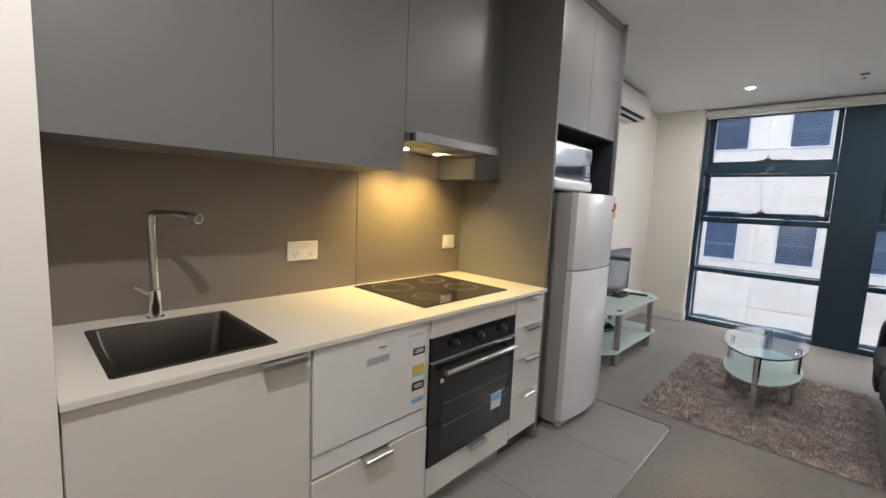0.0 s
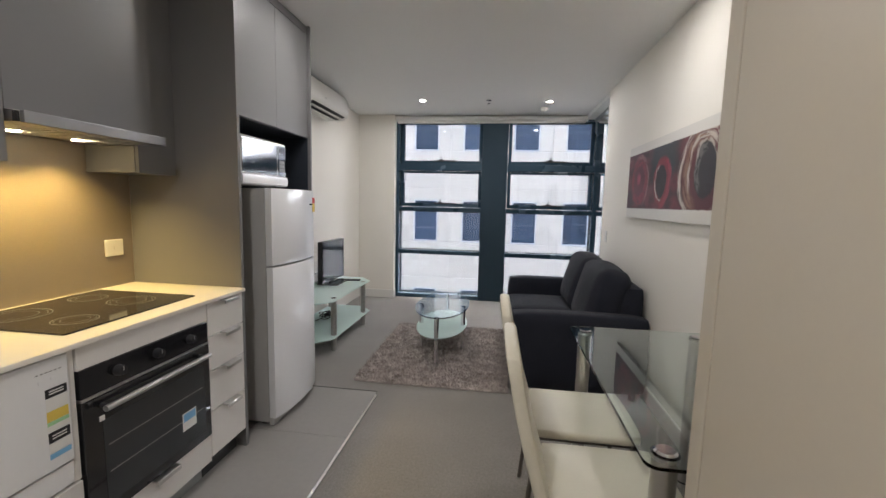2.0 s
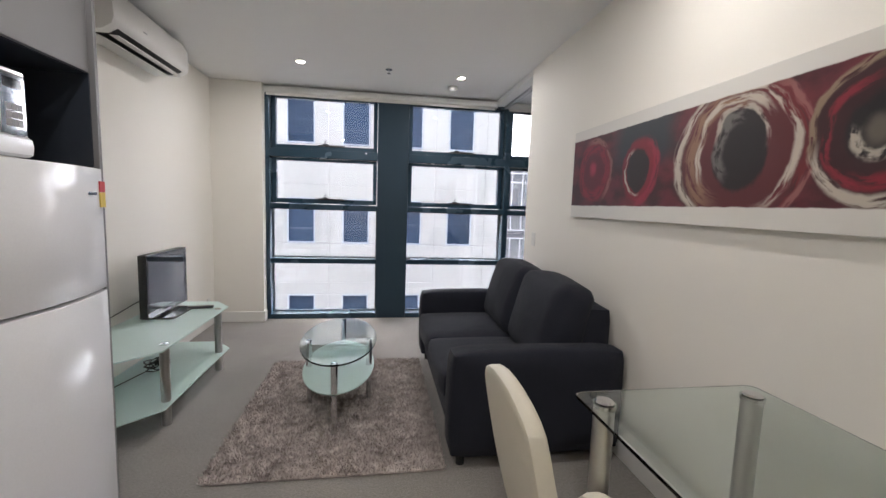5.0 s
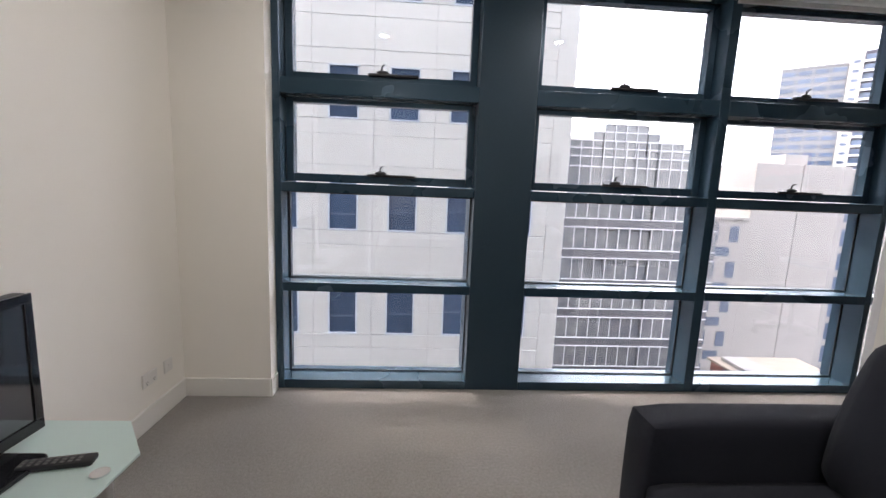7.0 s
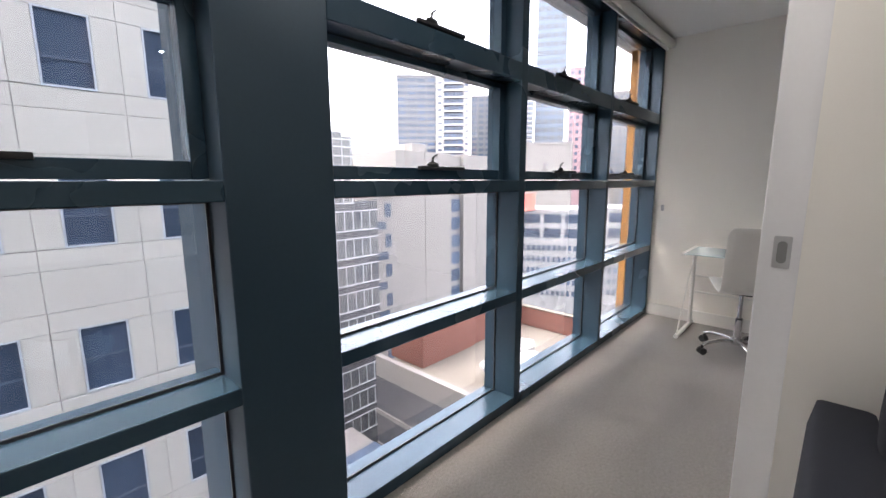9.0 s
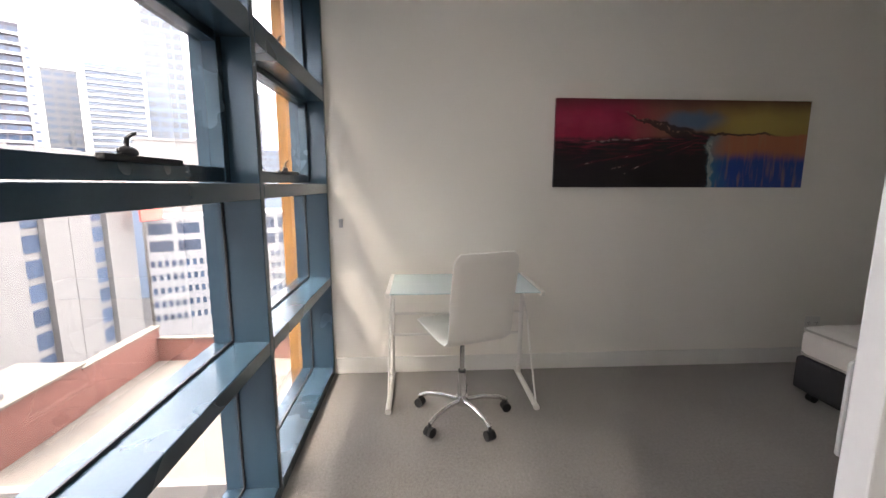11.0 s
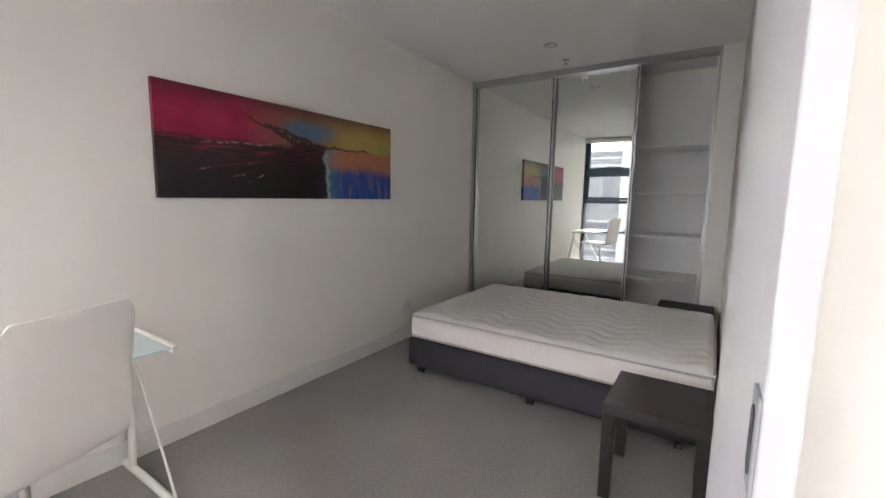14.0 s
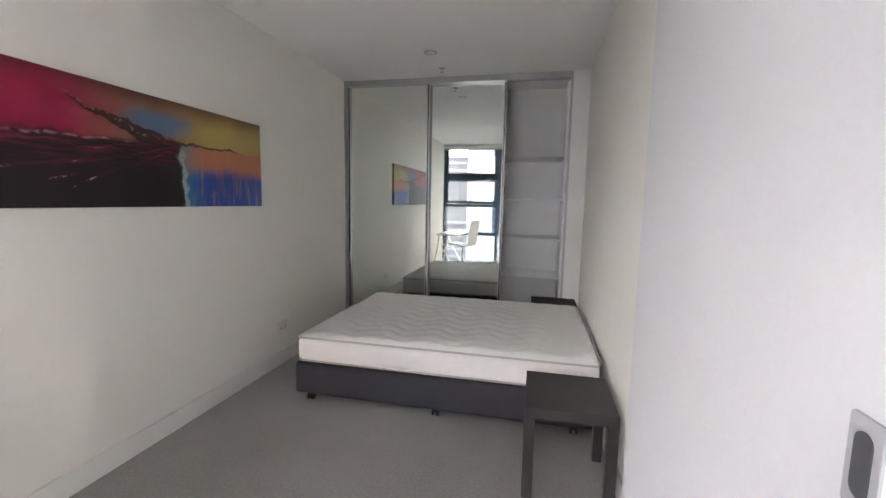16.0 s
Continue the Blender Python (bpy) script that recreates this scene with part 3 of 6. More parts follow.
for a, b in zip(rings, rings[1:]):
    for i in range(len(a)):
        bm.faces.new((a[i], a[(i + 1) % len(a)], b[(i + 1) % len(a)], b[i]))
bm.faces.new(rings[-1])
skirt = [bm.verts.new((v.co.x, v.co.y, TOP + 0.0005)) for v in rings[0]]
for i in range(len(skirt)):
    bm.faces.new((rings[0][(i + 1) % len(skirt)], rings[0][i], skirt[i], skirt[(i + 1) % len(skirt)]))
bmesh.ops.recalc_face_normals(bm, faces=bm.faces)
for f in bm.faces:
    f.normal_flip() if f.normal.z < -0.5 else None
part("bowl", bm, DARK_STEEL, sink, "", True)
rod("drain", (-0.14, 1.02, TOP - 0.184), (-0.14, 1.02, TOP - 0.180), 0.04, STEEL, sink, "round drain")

tap = thing("mixer_tap", (-0.42, 1.01, TOP), "chrome mixer tap with a tall square-bent spout", "tap")
rod("base", (-0.42, 1.01, TOP), (-0.42, 1.01, TOP + 0.006), 0.028, CHROME, tap)
rod("body", (-0.42, 1.01, TOP + 0.006), (-0.42, 1.01, TOP + 0.10), 0.021, CHROME, tap)
part("spout", tube_bm([(-0.42, 1.01, TOP + 0.09), (-0.42, 1.01, TOP + 0.345), (-0.416, 1.012, TOP + 0.362), (-0.402, 1.02, TOP + 0.369), (-0.30, 1.07, TOP + 0.369), (-0.245, 1.095, TOP + 0.362)], 0.0135, 14), CHROME, tap, "", True)
rod("nozzle", (-0.262, 1.087, TOP + 0.364), (-0.232, 1.101, TOP + 0.358), 0.0165, STEEL, tap)
rod("aerator", (-0.2325, 1.1008, TOP + 0.3581), (-0.2312, 1.1014, TOP + 0.3578), 0.0125, ZONE_DARK, tap, "dark aerator")
rod("lever", (-0.41, 0.995, TOP + 0.085), (-0.385, 0.945, TOP + 0.125), 0.005, CHROME, tap)

hob = thing("cooktop", (-0.21, 2.16, TOP), "black glass ceramic cooktop with four ringed zones", "cooktop")
HX0, HX1, HY0, HY1 = -0.46, 0.062, 1.86, 2.465
part("glass", prism_bm(rounded(HX0, HX1, HY0, HY1, 0.008), TOP + 0.0005, TOP + 0.006, 0.0015), BLACK_GLOSS, hob)
ZONE = material("printed_zone_ring", (0.16, 0.155, 0.15), 0.35)


def ring_bm(cx, cy, z, r, w, bm=None):
    own = bm or bmesh.new()
    k = 48
    a = [own.verts.new((cx + (r - w) * math.cos(2 * math.pi * i / k), cy + (r - w) * math.sin(2 * math.pi * i / k), z)) for i in range(k)]
    b = [own.verts.new((cx + r * math.cos(2 * math.pi * i / k), cy + r * math.sin(2 * math.pi * i / k), z)) for i in range(k)]
    for i in range(k):
        own.faces.new((a[i], b[i], b[(i + 1) % k], a[(i + 1) % k]))
    return own


for cx, cy, r in ((-0.33, 2.01, 0.105), (-0.07, 2.01, 0.072), (-0.34, 2.30, 0.072), (-0.13, 2.31, 0.09)):
    bm = ring_bm(cx, cy, TOP + 0.0064, r, 0.004)
    for f in (0.86, 0.62):
        ring_bm(cx, cy, TOP + 0.0064, r * f, 0.002, bm)
    part("zone", bm, ZONE, hob, "printed cooking zone rings")

oven = thing("oven", (-0.15, 2.118, 0.225), "black built-in oven with a glass door", "oven")
box("body", (BACK + 0.03, 1.832, 0.242), (FACE - 0.022, 2.403, 0.796), BLACK, oven, 0.0)
box("control_panel", (FACE - 0.022, 1.820, 0.700), (FACE + 0.004, 2.415, 0.797), BLACK_GLOSS, oven, 0.002)
od = box("door", (FACE - 0.022, 1.820, 0.243), (FACE + 0.008, 2.415, 0.690), BLACK_GLOSS, oven, 0.003)
box("trim", (FACE - 0.02, 1.820, 0.6905), (FACE + 0.006, 2.415, 0.6995), STEEL, oven, 0.001, "thin steel strip")
OVEN_WIN = material("oven_window", (0.03, 0.033, 0.036), 0.1, grain=6, amount=0.5)
box("window", (FACE + 0.008, 1.885, 0.285), (FACE + 0.0095, 2.375, 0.60), OVEN_WIN, od, 0.0, "dark oven window")
for zz in (0.40, 0.50):
    box("rack", (FACE + 0.0095, 1.90, zz), (FACE + 0.010, 2.36, zz + 0.004), ZONE, od, 0.0, "rack seen through the glass")
bm = rod_bm((FACE + 0.045, 1.865, 0.655), (FACE + 0.045, 2.37, 0.655), 0.011)
part("handle", bm, STEEL, od, "steel bar handle", True)
for yy in (1.885, 2.35):
    rod("handle_post", (FACE + 0.006, yy, 0.655), (FACE + 0.045, yy, 0.655), 0.008, BLACK, od)
for yy in (1.955, 2.125, 2.30):
    k = rod("knob", (FACE + 0.004, yy, 0.752), (FACE + 0.030, yy, 0.752), 0.020, BLACK, oven, "", 0.017, 20)
    box("pointer", (FACE + 0.030, yy - 0.002, 0.752), (FACE + 0.0308, yy + 0.002, 0.768), STEEL, k, 0.0)
box("badge", (FACE + 0.0085, 1.873, 0.600), (FACE + 0.0105, 1.891, 0.618), PLASTIC_W, od, 0.0, "small round white sticker")
box("sticker", (FACE + 0.010, 2.235, 0.355), (FACE + 0.0108, 2.315, 0.435), PLASTIC_W, od, 0.0, "white and blue sticker")
box("sticker", (FACE + 0.0108, 2.24, 0.395), (FACE + 0.0114, 2.31, 0.430), BLUE, od, 0.0)

dw = thing("dishwasher", (-0.15, 1.555, 0.436), "white slimline dishwasher with stickers on its door", "dishwasher")
box("body", (BACK + 0.03, 1.302, 0.436), (FACE - 0.02, 1.806, 0.864), WHITE_ENAMEL, dw, 0.0)
dd = box("door", (FACE - 0.02, 1.300, 0.522), (FACE + 0.004, 1.790, 0.876), WHITE_ENAMEL, dw, 0.004)
box("kick_panel", (FACE - 0.02, 1.300, 0.440), (FACE - 0.003, 1.790, 0.514), WHITE_ENAMEL, dw, 0.002)
box("gap_trim", (FACE - 0.02, 1.792, 0.436), (FACE - 0.006, 1.813, 0.876), WHITE_LAM, dw, 0.0)
# flat grey patch: the shade inside the grip is put into its colour
part("grip_shade_patch", prism_bm([(1.50, 0.795), (1.60, 0.795), (1.60, 0.770), (1.50, 0.770)], FACE + 0.004, FACE + 0.0052, 0, axis=0), material("recess_shade", (0.45, 0.45, 0.45), 0.4), dd, "grey patch painted as the shade in the grip")
box("badge", (FACE + 0.004, 1.55, 0.823), (FACE + 0.0052, 1.585, 0.829), STEEL, dd, 0.0)
for i in range(6):
    box("indicator", (FACE + 0.004, 1.695 + i * 0.013, 0.835), (FACE + 0.0048, 1.702 + i * 0.013, 0.838), ZONE, dd, 0.0)
box("button", (FACE + 0.004, 1.70, 0.806), (FACE + 0.006, 1.716, 0.818), WHITE_ENAMEL, dd, 0.001)
box("button", (FACE + 0.004, 1.735, 0.808), (FACE + 0.006, 1.746, 0.818), WHITE_ENAMEL, dd, 0.001)
box("button", (FACE + 0.004, 1.352, 0.812), (FACE + 0.006, 1.362, 0.822), WHITE_ENAMEL, dd, 0.001)
for z0, z1, m, lab in ((0.755, 0.783, BLACK, "black label"), (0.715, 0.752, PLASTIC_W, "white label"), (0.68, 0.712, YELLOW, "yellow label"), (0.667, 0.679, GREEN, "green label"),
                       (0.652, 0.664, PLASTIC_W, "white label"), (0.612, 0.645, BLACK, "black label"), (0.580, 0.609, PLASTIC_W, "white label"), (0.560, 0.577, BLUE, "blue label")):
    box("sticker", (FACE + 0.004, 1.717, z0), (FACE + 0.0050, 1.780, z1), m, dd, 0.0, lab)
for z in (0.774, 0.766, 0.633, 0.624):
    box("sticker_line", (FACE + 0.0050, 1.727, z - 0.002), (FACE + 0.0054, 1.770, z + 0.002), PLASTIC_W, dd, 0.0)

# upper cabinets
UF = -0.13
for y0, y1, z0, lab in ((0.722, 1.303, 1.475, "grey laminate wall cupboard"), (1.303, 1.885, 1.475, "grey laminate wall cupboard beside the rangehood"), (1.885, 2.47, 1.645, "grey laminate wall cupboard above the rangehood"), (2.47, 2.70, 1.478, "narrow grey laminate filler cupboard")):
    u = thing("wall_cupboard", (-0.3, (y0 + y1) / 2, z0), lab, "cupboard", "kitchen wall cupboards")
    back = UF - 0.02 if y1 < 2.6 else UF - 0.10
    box("body", (BACK, y0 + 0.001, z0 + 0.002), (back, y1 - 0.001, CEIL - 0.002), GREY_DOOR, u, 0.0)
    box("door", (back + 0.002, y0 + 0.0015, z0), (back + 0.02, y1 - 0.0015, CEIL - 0.004), GREY_DOOR, u, 0.001)
hood = thing("rangehood", (-0.28, 2.178, 1.60), "slide-out stainless rangehood, switched on", "rangehood")
box("body", (BACK + 0.01, 1.889, 1.612), (-0.10, 2.466, 1.643), STEEL, hood, 0.001)
box("tray", (-0.40, 1.892, 1.604), (-0.075, 2.463, 1.612), STEEL, hood, 0.001, "slide-out glass and steel tray")
box("front_bar", (-0.075, 1.888, 1.600), (-0.058, 2.468, 1.640), HOOD_BAR, hood, 0.002, "satin steel front bar")
box("bar_end", (-0.095, 1.880, 1.603), (-0.0755, 1.888, 1.637), BLACK, hood, 0.001, "black end cap")
for dy in (2.06, 2.30):
    rod("light", (-0.335, dy, 1.600), (-0.335, dy, 1.604), 0.021, HOOD_LIT, hood, "lit warm lamp")
bm = bmesh.new()
for i in range(12):
    box_bm((-0.39, 1.95 + i * 0.038, 1.6025), (-0.15, 1.97 + i * 0.038, 1.604), bm=bm)
part("filter", bm, ALUMINIUM, hood, "slotted grease filter")

# fridge bay
bay = thing("fridge_tower", (-0.18, 3.13, 0.0), "grey laminate tower with cupboards over an open niche", "cabinet")
TF = 0.115
box("side_panel", (BACK, 2.70, 0.0045), (0.142, 2.722, CEIL), GREY_DOOR, bay, 0.001, "full-height grey end panel")
box("side_panel", (LEFT + 0.002, 3.540, 0.0045), (TF + 0.02, 3.558, CEIL), GREY_DOOR, bay, 0.001)
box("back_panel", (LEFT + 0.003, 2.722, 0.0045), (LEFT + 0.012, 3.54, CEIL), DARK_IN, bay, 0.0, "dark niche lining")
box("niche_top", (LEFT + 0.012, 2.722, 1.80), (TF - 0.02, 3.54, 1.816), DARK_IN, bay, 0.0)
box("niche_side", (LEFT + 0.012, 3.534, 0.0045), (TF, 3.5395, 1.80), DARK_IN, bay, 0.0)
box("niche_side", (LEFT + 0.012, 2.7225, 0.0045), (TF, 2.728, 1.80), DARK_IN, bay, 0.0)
box("body", (LEFT + 0.012, 2.7225, 1.817), (TF - 0.02, 3.5395, CEIL - 0.002), GREY_DOOR, bay, 0.0)
for y0, y1 in ((2.724, 3.130), (3.132, 3.538)):
    box("door", (TF - 0.019, y0, 1.803), (TF, y1, CEIL - 0.055), GREY_DOOR, bay, 0.001)
box("fascia", (TF - 0.019, 2.724, CEIL - 0.05), (TF, 3.538, CEIL - 0.002), GREY_DOOR, bay, 0.001)

fridge = thing("fridge", (-0.1, 3.18, 0.004), "silver two-door fridge with curved doors", "fridge")
FY0, FY1, FX = 2.905, 3.435, 0.155
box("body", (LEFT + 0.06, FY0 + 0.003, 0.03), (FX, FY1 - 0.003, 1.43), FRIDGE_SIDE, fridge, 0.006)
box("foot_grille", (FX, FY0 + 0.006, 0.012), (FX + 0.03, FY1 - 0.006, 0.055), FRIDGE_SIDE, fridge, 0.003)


def bowed(z0, z1):
    """A door with a gently bowed front."""
    k = 14
    pts = [(FX + 0.006, FY1), (FX + 0.006, FY0)]
    for i in range(k + 1):
        y = FY0 + (FY1 - FY0) * i / k
        u = 2 * i / k - 1
        pts.append((FX + 0.045 + 0.035 * (1 - u * u), y))
    return prism_bm(pts, z0, z1, 0.004)


part("freezer_door", bowed(0.985, 1.432), FRIDGE, fridge, "upper freezer door", True)
part("fridge_door", bowed(0.06, 0.975), FRIDGE, fridge, "lower fridge door", True)
box("badge", (FX + 0.079, 3.30, 1.335), (FX + 0.0815, 3.345, 1.345), CHROME, fridge, 0.0, "small chrome badge")
box("sticker", (FX + 0.052, 3.405, 1.29), (FX + 0.0575, 3.432, 1.345), YELLOW, fridge, 0.0, "yellow energy sticker")
box("sticker", (FX + 0.052, 3.405, 1.346), (FX + 0.0575, 3.432, 1.385), RED, fridge, 0.0, "red and white sticker")
for yy in (FY0 + 0.05, FY1 - 0.05):
    for xx in (-0.38, 0.1):
        rod("foot", (xx, yy, 0.004), (xx, yy, 0.031), 0.018, BLACK, fridge)

mw = thing("microwave", (-0.1, 3.02, 1.437), "white and silver microwave on top of the fridge", "microwave")
MX, MZ = 0.10, 1.440
box("body", (-0.27, 2.775, MZ + 0.006), (MX - 0.02, 3.255, MZ + 0.275), PLASTIC_W, mw, 0.008)
box("fascia", (MX - 0.02, 2.775, MZ + 0.006), (MX, 3.255, MZ + 0.275), FRIDGE, mw, 0.008, "silver front fascia")
box("door_glass", (MX, 2.79, MZ + 0.075), (MX + 0.005, 3.145, MZ + 0.262), MIRROR_DOOR, mw, 0.002, "mirrored door glass")
box("control_panel", (MX, 3.149, MZ + 0.075), (MX + 0.005, 3.245, MZ + 0.262), MIRROR_DOOR, mw, 0.002, "mirrored control panel")
box("display", (MX + 0.005, 3.165, MZ + 0.215), (MX + 0.0062, 3.232, MZ + 0.245), BLACK_GLOSS, mw, 0.0, "dark display")
KEYPAD = material("grey_keypad", (0.32, 0.32, 0.33), 0.4)
for i in range(3):
    for j in range(3):
        box("key", (MX + 0.005, 3.170 + i * 0.021, MZ + 0.10 + j * 0.024), (MX + 0.0064, 3.188 + i * 0.021, MZ + 0.121 + j * 0.024), KEYPAD, mw, 0.0)
part("lower_lip", prism_bm([(MX, MZ + 0.008), (MX + 0.012, MZ + 0.016), (MX + 0.016, MZ + 0.04), (MX + 0.012, MZ + 0.064), (MX, MZ + 0.072)], 2.778, 3.252, 0, axis=1), FRIDGE, mw, "rounded silver lower lip", True)
for yy in (2.81, 3.22):
    for xx in (-0.22, 0.05):
        rod("foot", (xx, yy, 1.432), (xx, yy, MZ + 0.008), 0.014, BLACK, mw)

switch_plate("power_point", (BACK, 1.60, 1.097), 0, 1, 0.150, 0.088, "white double power point on the splashback", "socket", 2, True)
switch_plate("power_point", (BACK, 2.585, 1.100), 0, 1, 0.100, 0.085, "white isolator switch on the splashback", "switch", 1, False)

# ---- entry cupboard ----
CX, CY = 1.945, 1.69
cup = thing("hall_cupboard", (2.25, 0.25, 0.0), "tall cream cupboard with flush ring latches", "cupboard")
box("body", (CX + 0.022, -1.2, 0.0), (PART_L - 0.001, CY, CEIL - 0.001), CUPBOARD, cup, 0.0)
box("end_frame", (CX, CY - 0.055, 0.0), (CX + 0.022, CY, CEIL - 0.001), CUPBOARD, cup, 0.002)
for y0, y1, ly in ((1.0235, 1.632, 1.085), (0.40, 1.0195, 0.958), (-0.22, 0.397, None), (-0.84, -0.223, None)):
    d = box("door", (CX + 0.001, y0, 0.01), (CX + 0.0215, y1, CEIL - 0.01), CUPBOARD, cup, 0.002)
    if ly:
        p = part("latch_plate", prism_bm(rounded(ly - 0.026, ly + 0.026, 1.040 - 0.028, 1.040 + 0.028, 0.006), CX - 0.002, CX + 0.001, 0.0008, axis=0), ALUMINIUM, d, "square metal latch plate")
        bm = bmesh.new()
        ring_pts = 28
        tor = [(ly + 0.0135 * math.cos(2 * math.pi * i / ring_pts), 1.040 + 0.0135 * math.sin(2 * math.pi * i / ring_pts)) for i in range(ring_pts)]
        tube_bm([(CX - 0.0035, a, b) for a, b in tor + tor[:1]], 0.003, 8, bm)
        part("latch_ring", bm, CHROME, d, "flush pull ring", True)
        rod("latch_recess", (CX - 0.0028, ly, 1.040), (CX - 0.002, ly, 1.040), 0.0105, ZONE, d)
for z in (1.02, 1.15, 0.93):
    rod("hinge_pin", (CX - 0.0005, 1.0215, z), (CX - 0.0005, 1.0215, z + 0.014), 0.0035, ZONE, cup)

# ---- living room ----
ac = thing("air_conditioner", (-0.39, 4.87, 2.27), "white wall-mounted split air conditioner with open vanes", "air conditioner")
prof = [(LEFT + 0.001, 2.265), (-0.33, 2.268), (-0.275, 2.30), (-0.262, 2.34), (-0.268, 2.46), (-0.30, 2.515), (-0.36, 2.532), (LEFT + 0.001, 2.532)]
part("casing", prism_bm(prof, 4.40, 5.34, 0.004, axis=1), PLASTIC_W, ac, "", True)
part("outlet", prism_bm([(-0.40, 2.262), (-0.335, 2.2645), (-0.282, 2.294), (-0.290, 2.300), (-0.34, 2.273), (-0.40, 2.2685)], 4.47, 5.27, 0, axis=1), BLACK, ac, "dark air outlet")
for x0, z0, x1, z1 in ((-0.395, 2.262, -0.345, 2.240), (-0.335, 2.266, -0.285, 2.262)):
    part("vane", prism_bm([(x0, z0), (x1, z1), (x1, z1 - 0.005), (x0, z0 - 0.005)], 4.48, 5.26, 0, axis=1), PLASTIC_W, ac, "tilted vane")
box("status_light", (-0.2625, 4.70, 2.365), (-0.2605, 4.74, 2.372), CHROME, ac, 0.0)

# television stand
STAND = [(-0.47, 3.95), (-0.10, 3.95), (0.058, 4.12), (0.058, 5.14), (-0.08, 5.31), (-0.47, 5.31)]
stand = thing("television_stand", (-0.2, 4.63, 0.0), "two-tier frosted glass television stand on chrome posts", "tv stand")
part("top_shelf", prism_bm(STAND, 0.474, 0.484, 0.002), FROST_GLASS, stand, "frosted green glass shelf")
part("lower_shelf", prism_bm(STAND, 0.135, 0.143, 0.002), FROST_GLASS, stand, "frosted green glass shelf")
for px, py in ((0.012, 4.23), (0.012, 5.045), (-0.43, 5.20), (-0.43, 4.06)):
    rod("post", (px, py, 0.0), (px, py, 0.128), 0.026, STEEL, stand)
    rod("post", (px, py, 0.144), (px, py, 0.472), 0.026, STEEL, stand)
    rod("cap", (px, py, 0.4845), (px, py, 0.489), 0.024, CHROME, stand)
    rod("collar", (px, py, 0.128), (px, py, 0.134), 0.029, CHROME, stand)

tv = thing("television", (-0.29, 4.94, 0.485), "small black flat-screen television on its stand", "television")
box("housing", (-0.335, 4.655, 0.515), (-0.288, 5.225, 0.945), BLACK, tv, 0.008)
bez = bmesh.new()
for lo, hi in (((4.655, 0.515), (5.225, 0.55)), ((4.655, 0.917), (5.225, 0.945)), ((4.655, 0.55), (4.682, 0.917)), ((5.198, 0.55), (5.225, 0.917))):
    box_bm((-0.2875, lo[0], lo[1]), (-0.279, hi[0], hi[1]), 0.002, bm=bez)
part("bezel", bez, BLACK_GLOSS, tv, "glossy black bezel")
box("screen", (-0.2875, 4.682, 0.55), (-0.284, 5.198, 0.917), SCREEN, tv, 0.0, "dark reflecting screen")
box("neck", (-0.325, 4.90, 0.495), (-0.298, 4.98, 0.53), BLACK, tv, 0.004)
part("foot", prism_bm(rounded(-0.40, -0.17, 4.76, 5.12, 0.03), 0.4850, 0.497, 0.004), BLACK_GLOSS, tv, "glossy black foot")

remote = thing("remote_control", (-0.11, 5.07, 0.485), "black remote control lying on the stand", "remote control")
bm = box_bm((-0.215, 5.055, 0.4850), (-0.035, 5.100, 0.503), 0.006)
bmesh.ops.rotate(bm, verts=bm.verts, cent=(-0.125, 5.078, 0.49), matrix=Matrix.Rotation(radians(12), 3, "Z"))
part("body", bm, BLACK, remote, "", True)
for i in range(8):
    for j in range(3):
        c = Matrix.Rotation(radians(12), 3, "Z") @ Vector((-0.078 + i * 0.019, -0.012 + j * 0.012, 0))
        box("button", (-0.125 + c.x - 0.005, 5.078 + c.y - 0.0035, 0.503), (-0.125 + c.x + 0.005, 5.078 + c.y + 0.0035, 0.5045), ZONE, remote, 0.0)

cable = thing("cable_coil", (-0.3, 4.72, 0.143), "tangle of black cables on the lower glass shelf", "cables")
rng = random.Random(4)
pts = []
for i in range(90):
    a = i * 0.42
    r = 0.05 + 0.02 * math.sin(i * 0.7)
    pts.append((-0.28 + r * math.cos(a), 4.74 + 1.5 * r * math.sin(a), 0.150 + 0.0006 * i + 0.006 * math.sin(i * 1.3)))
part("coil", tube_bm(pts, 0.0035, 6), BLACK, cable, "", True)
box("adaptor", (-0.33, 4.80, 0.1432), (-0.27, 4.87, 0.175), BLACK, cable, 0.004)
part("lead", tube_bm([(-0.30, 4.66, 0.16), (-0.37, 4.45, 0.150), (-0.40, 4.30, 0.150), (-0.46, 4.22, 0.24), (-0.495, 4.20, 0.42), (-0.49, 4.45, 0.52), (-0.42, 4.80, 0.60), (-0.34, 4.90, 0.62)], 0.003, 6), BLACK, cable, "", True)

# coffee table
CTX, CTY = 0.985, 4.46
coffee = thing("coffee_table", (CTX, CTY, 0.0), "oval two-tier glass coffee table on chrome legs", "coffee table")


def oval(a, b, k=48):
    return [(CTX + a * math.cos(2 * math.pi * i / k), CTY + b * math.sin(2 * math.pi * i / k)) for i in range(k)]


part("tabletop", prism_bm(oval(0.245, 0.49), 0.425, 0.435, 0.002), TABLE_GLASS, coffee, "clear glass top")
part("shelf", prism_bm(oval(0.23, 0.46), 0.245, 0.253, 0.002), FROST_GLASS, coffee, "frosted glass shelf")
for px, py in ((CTX + 0.01, CTY - 0.45), (CTX - 0.195, CTY - 0.03), (CTX + 0.195, CTY - 0.03), (CTX - 0.01, CTY + 0.44)):
    rod("leg", (px, py, 0.012), (px, py, 0.243), 0.017, CHROME, coffee)
    rod("leg", (px, py, 0.254), (px, py, 0.424), 0.020, CHROME, coffee)
    rod("foot", (px, py, 0.010), (px, py, 0.014), 0.020, CHROME, coffee)

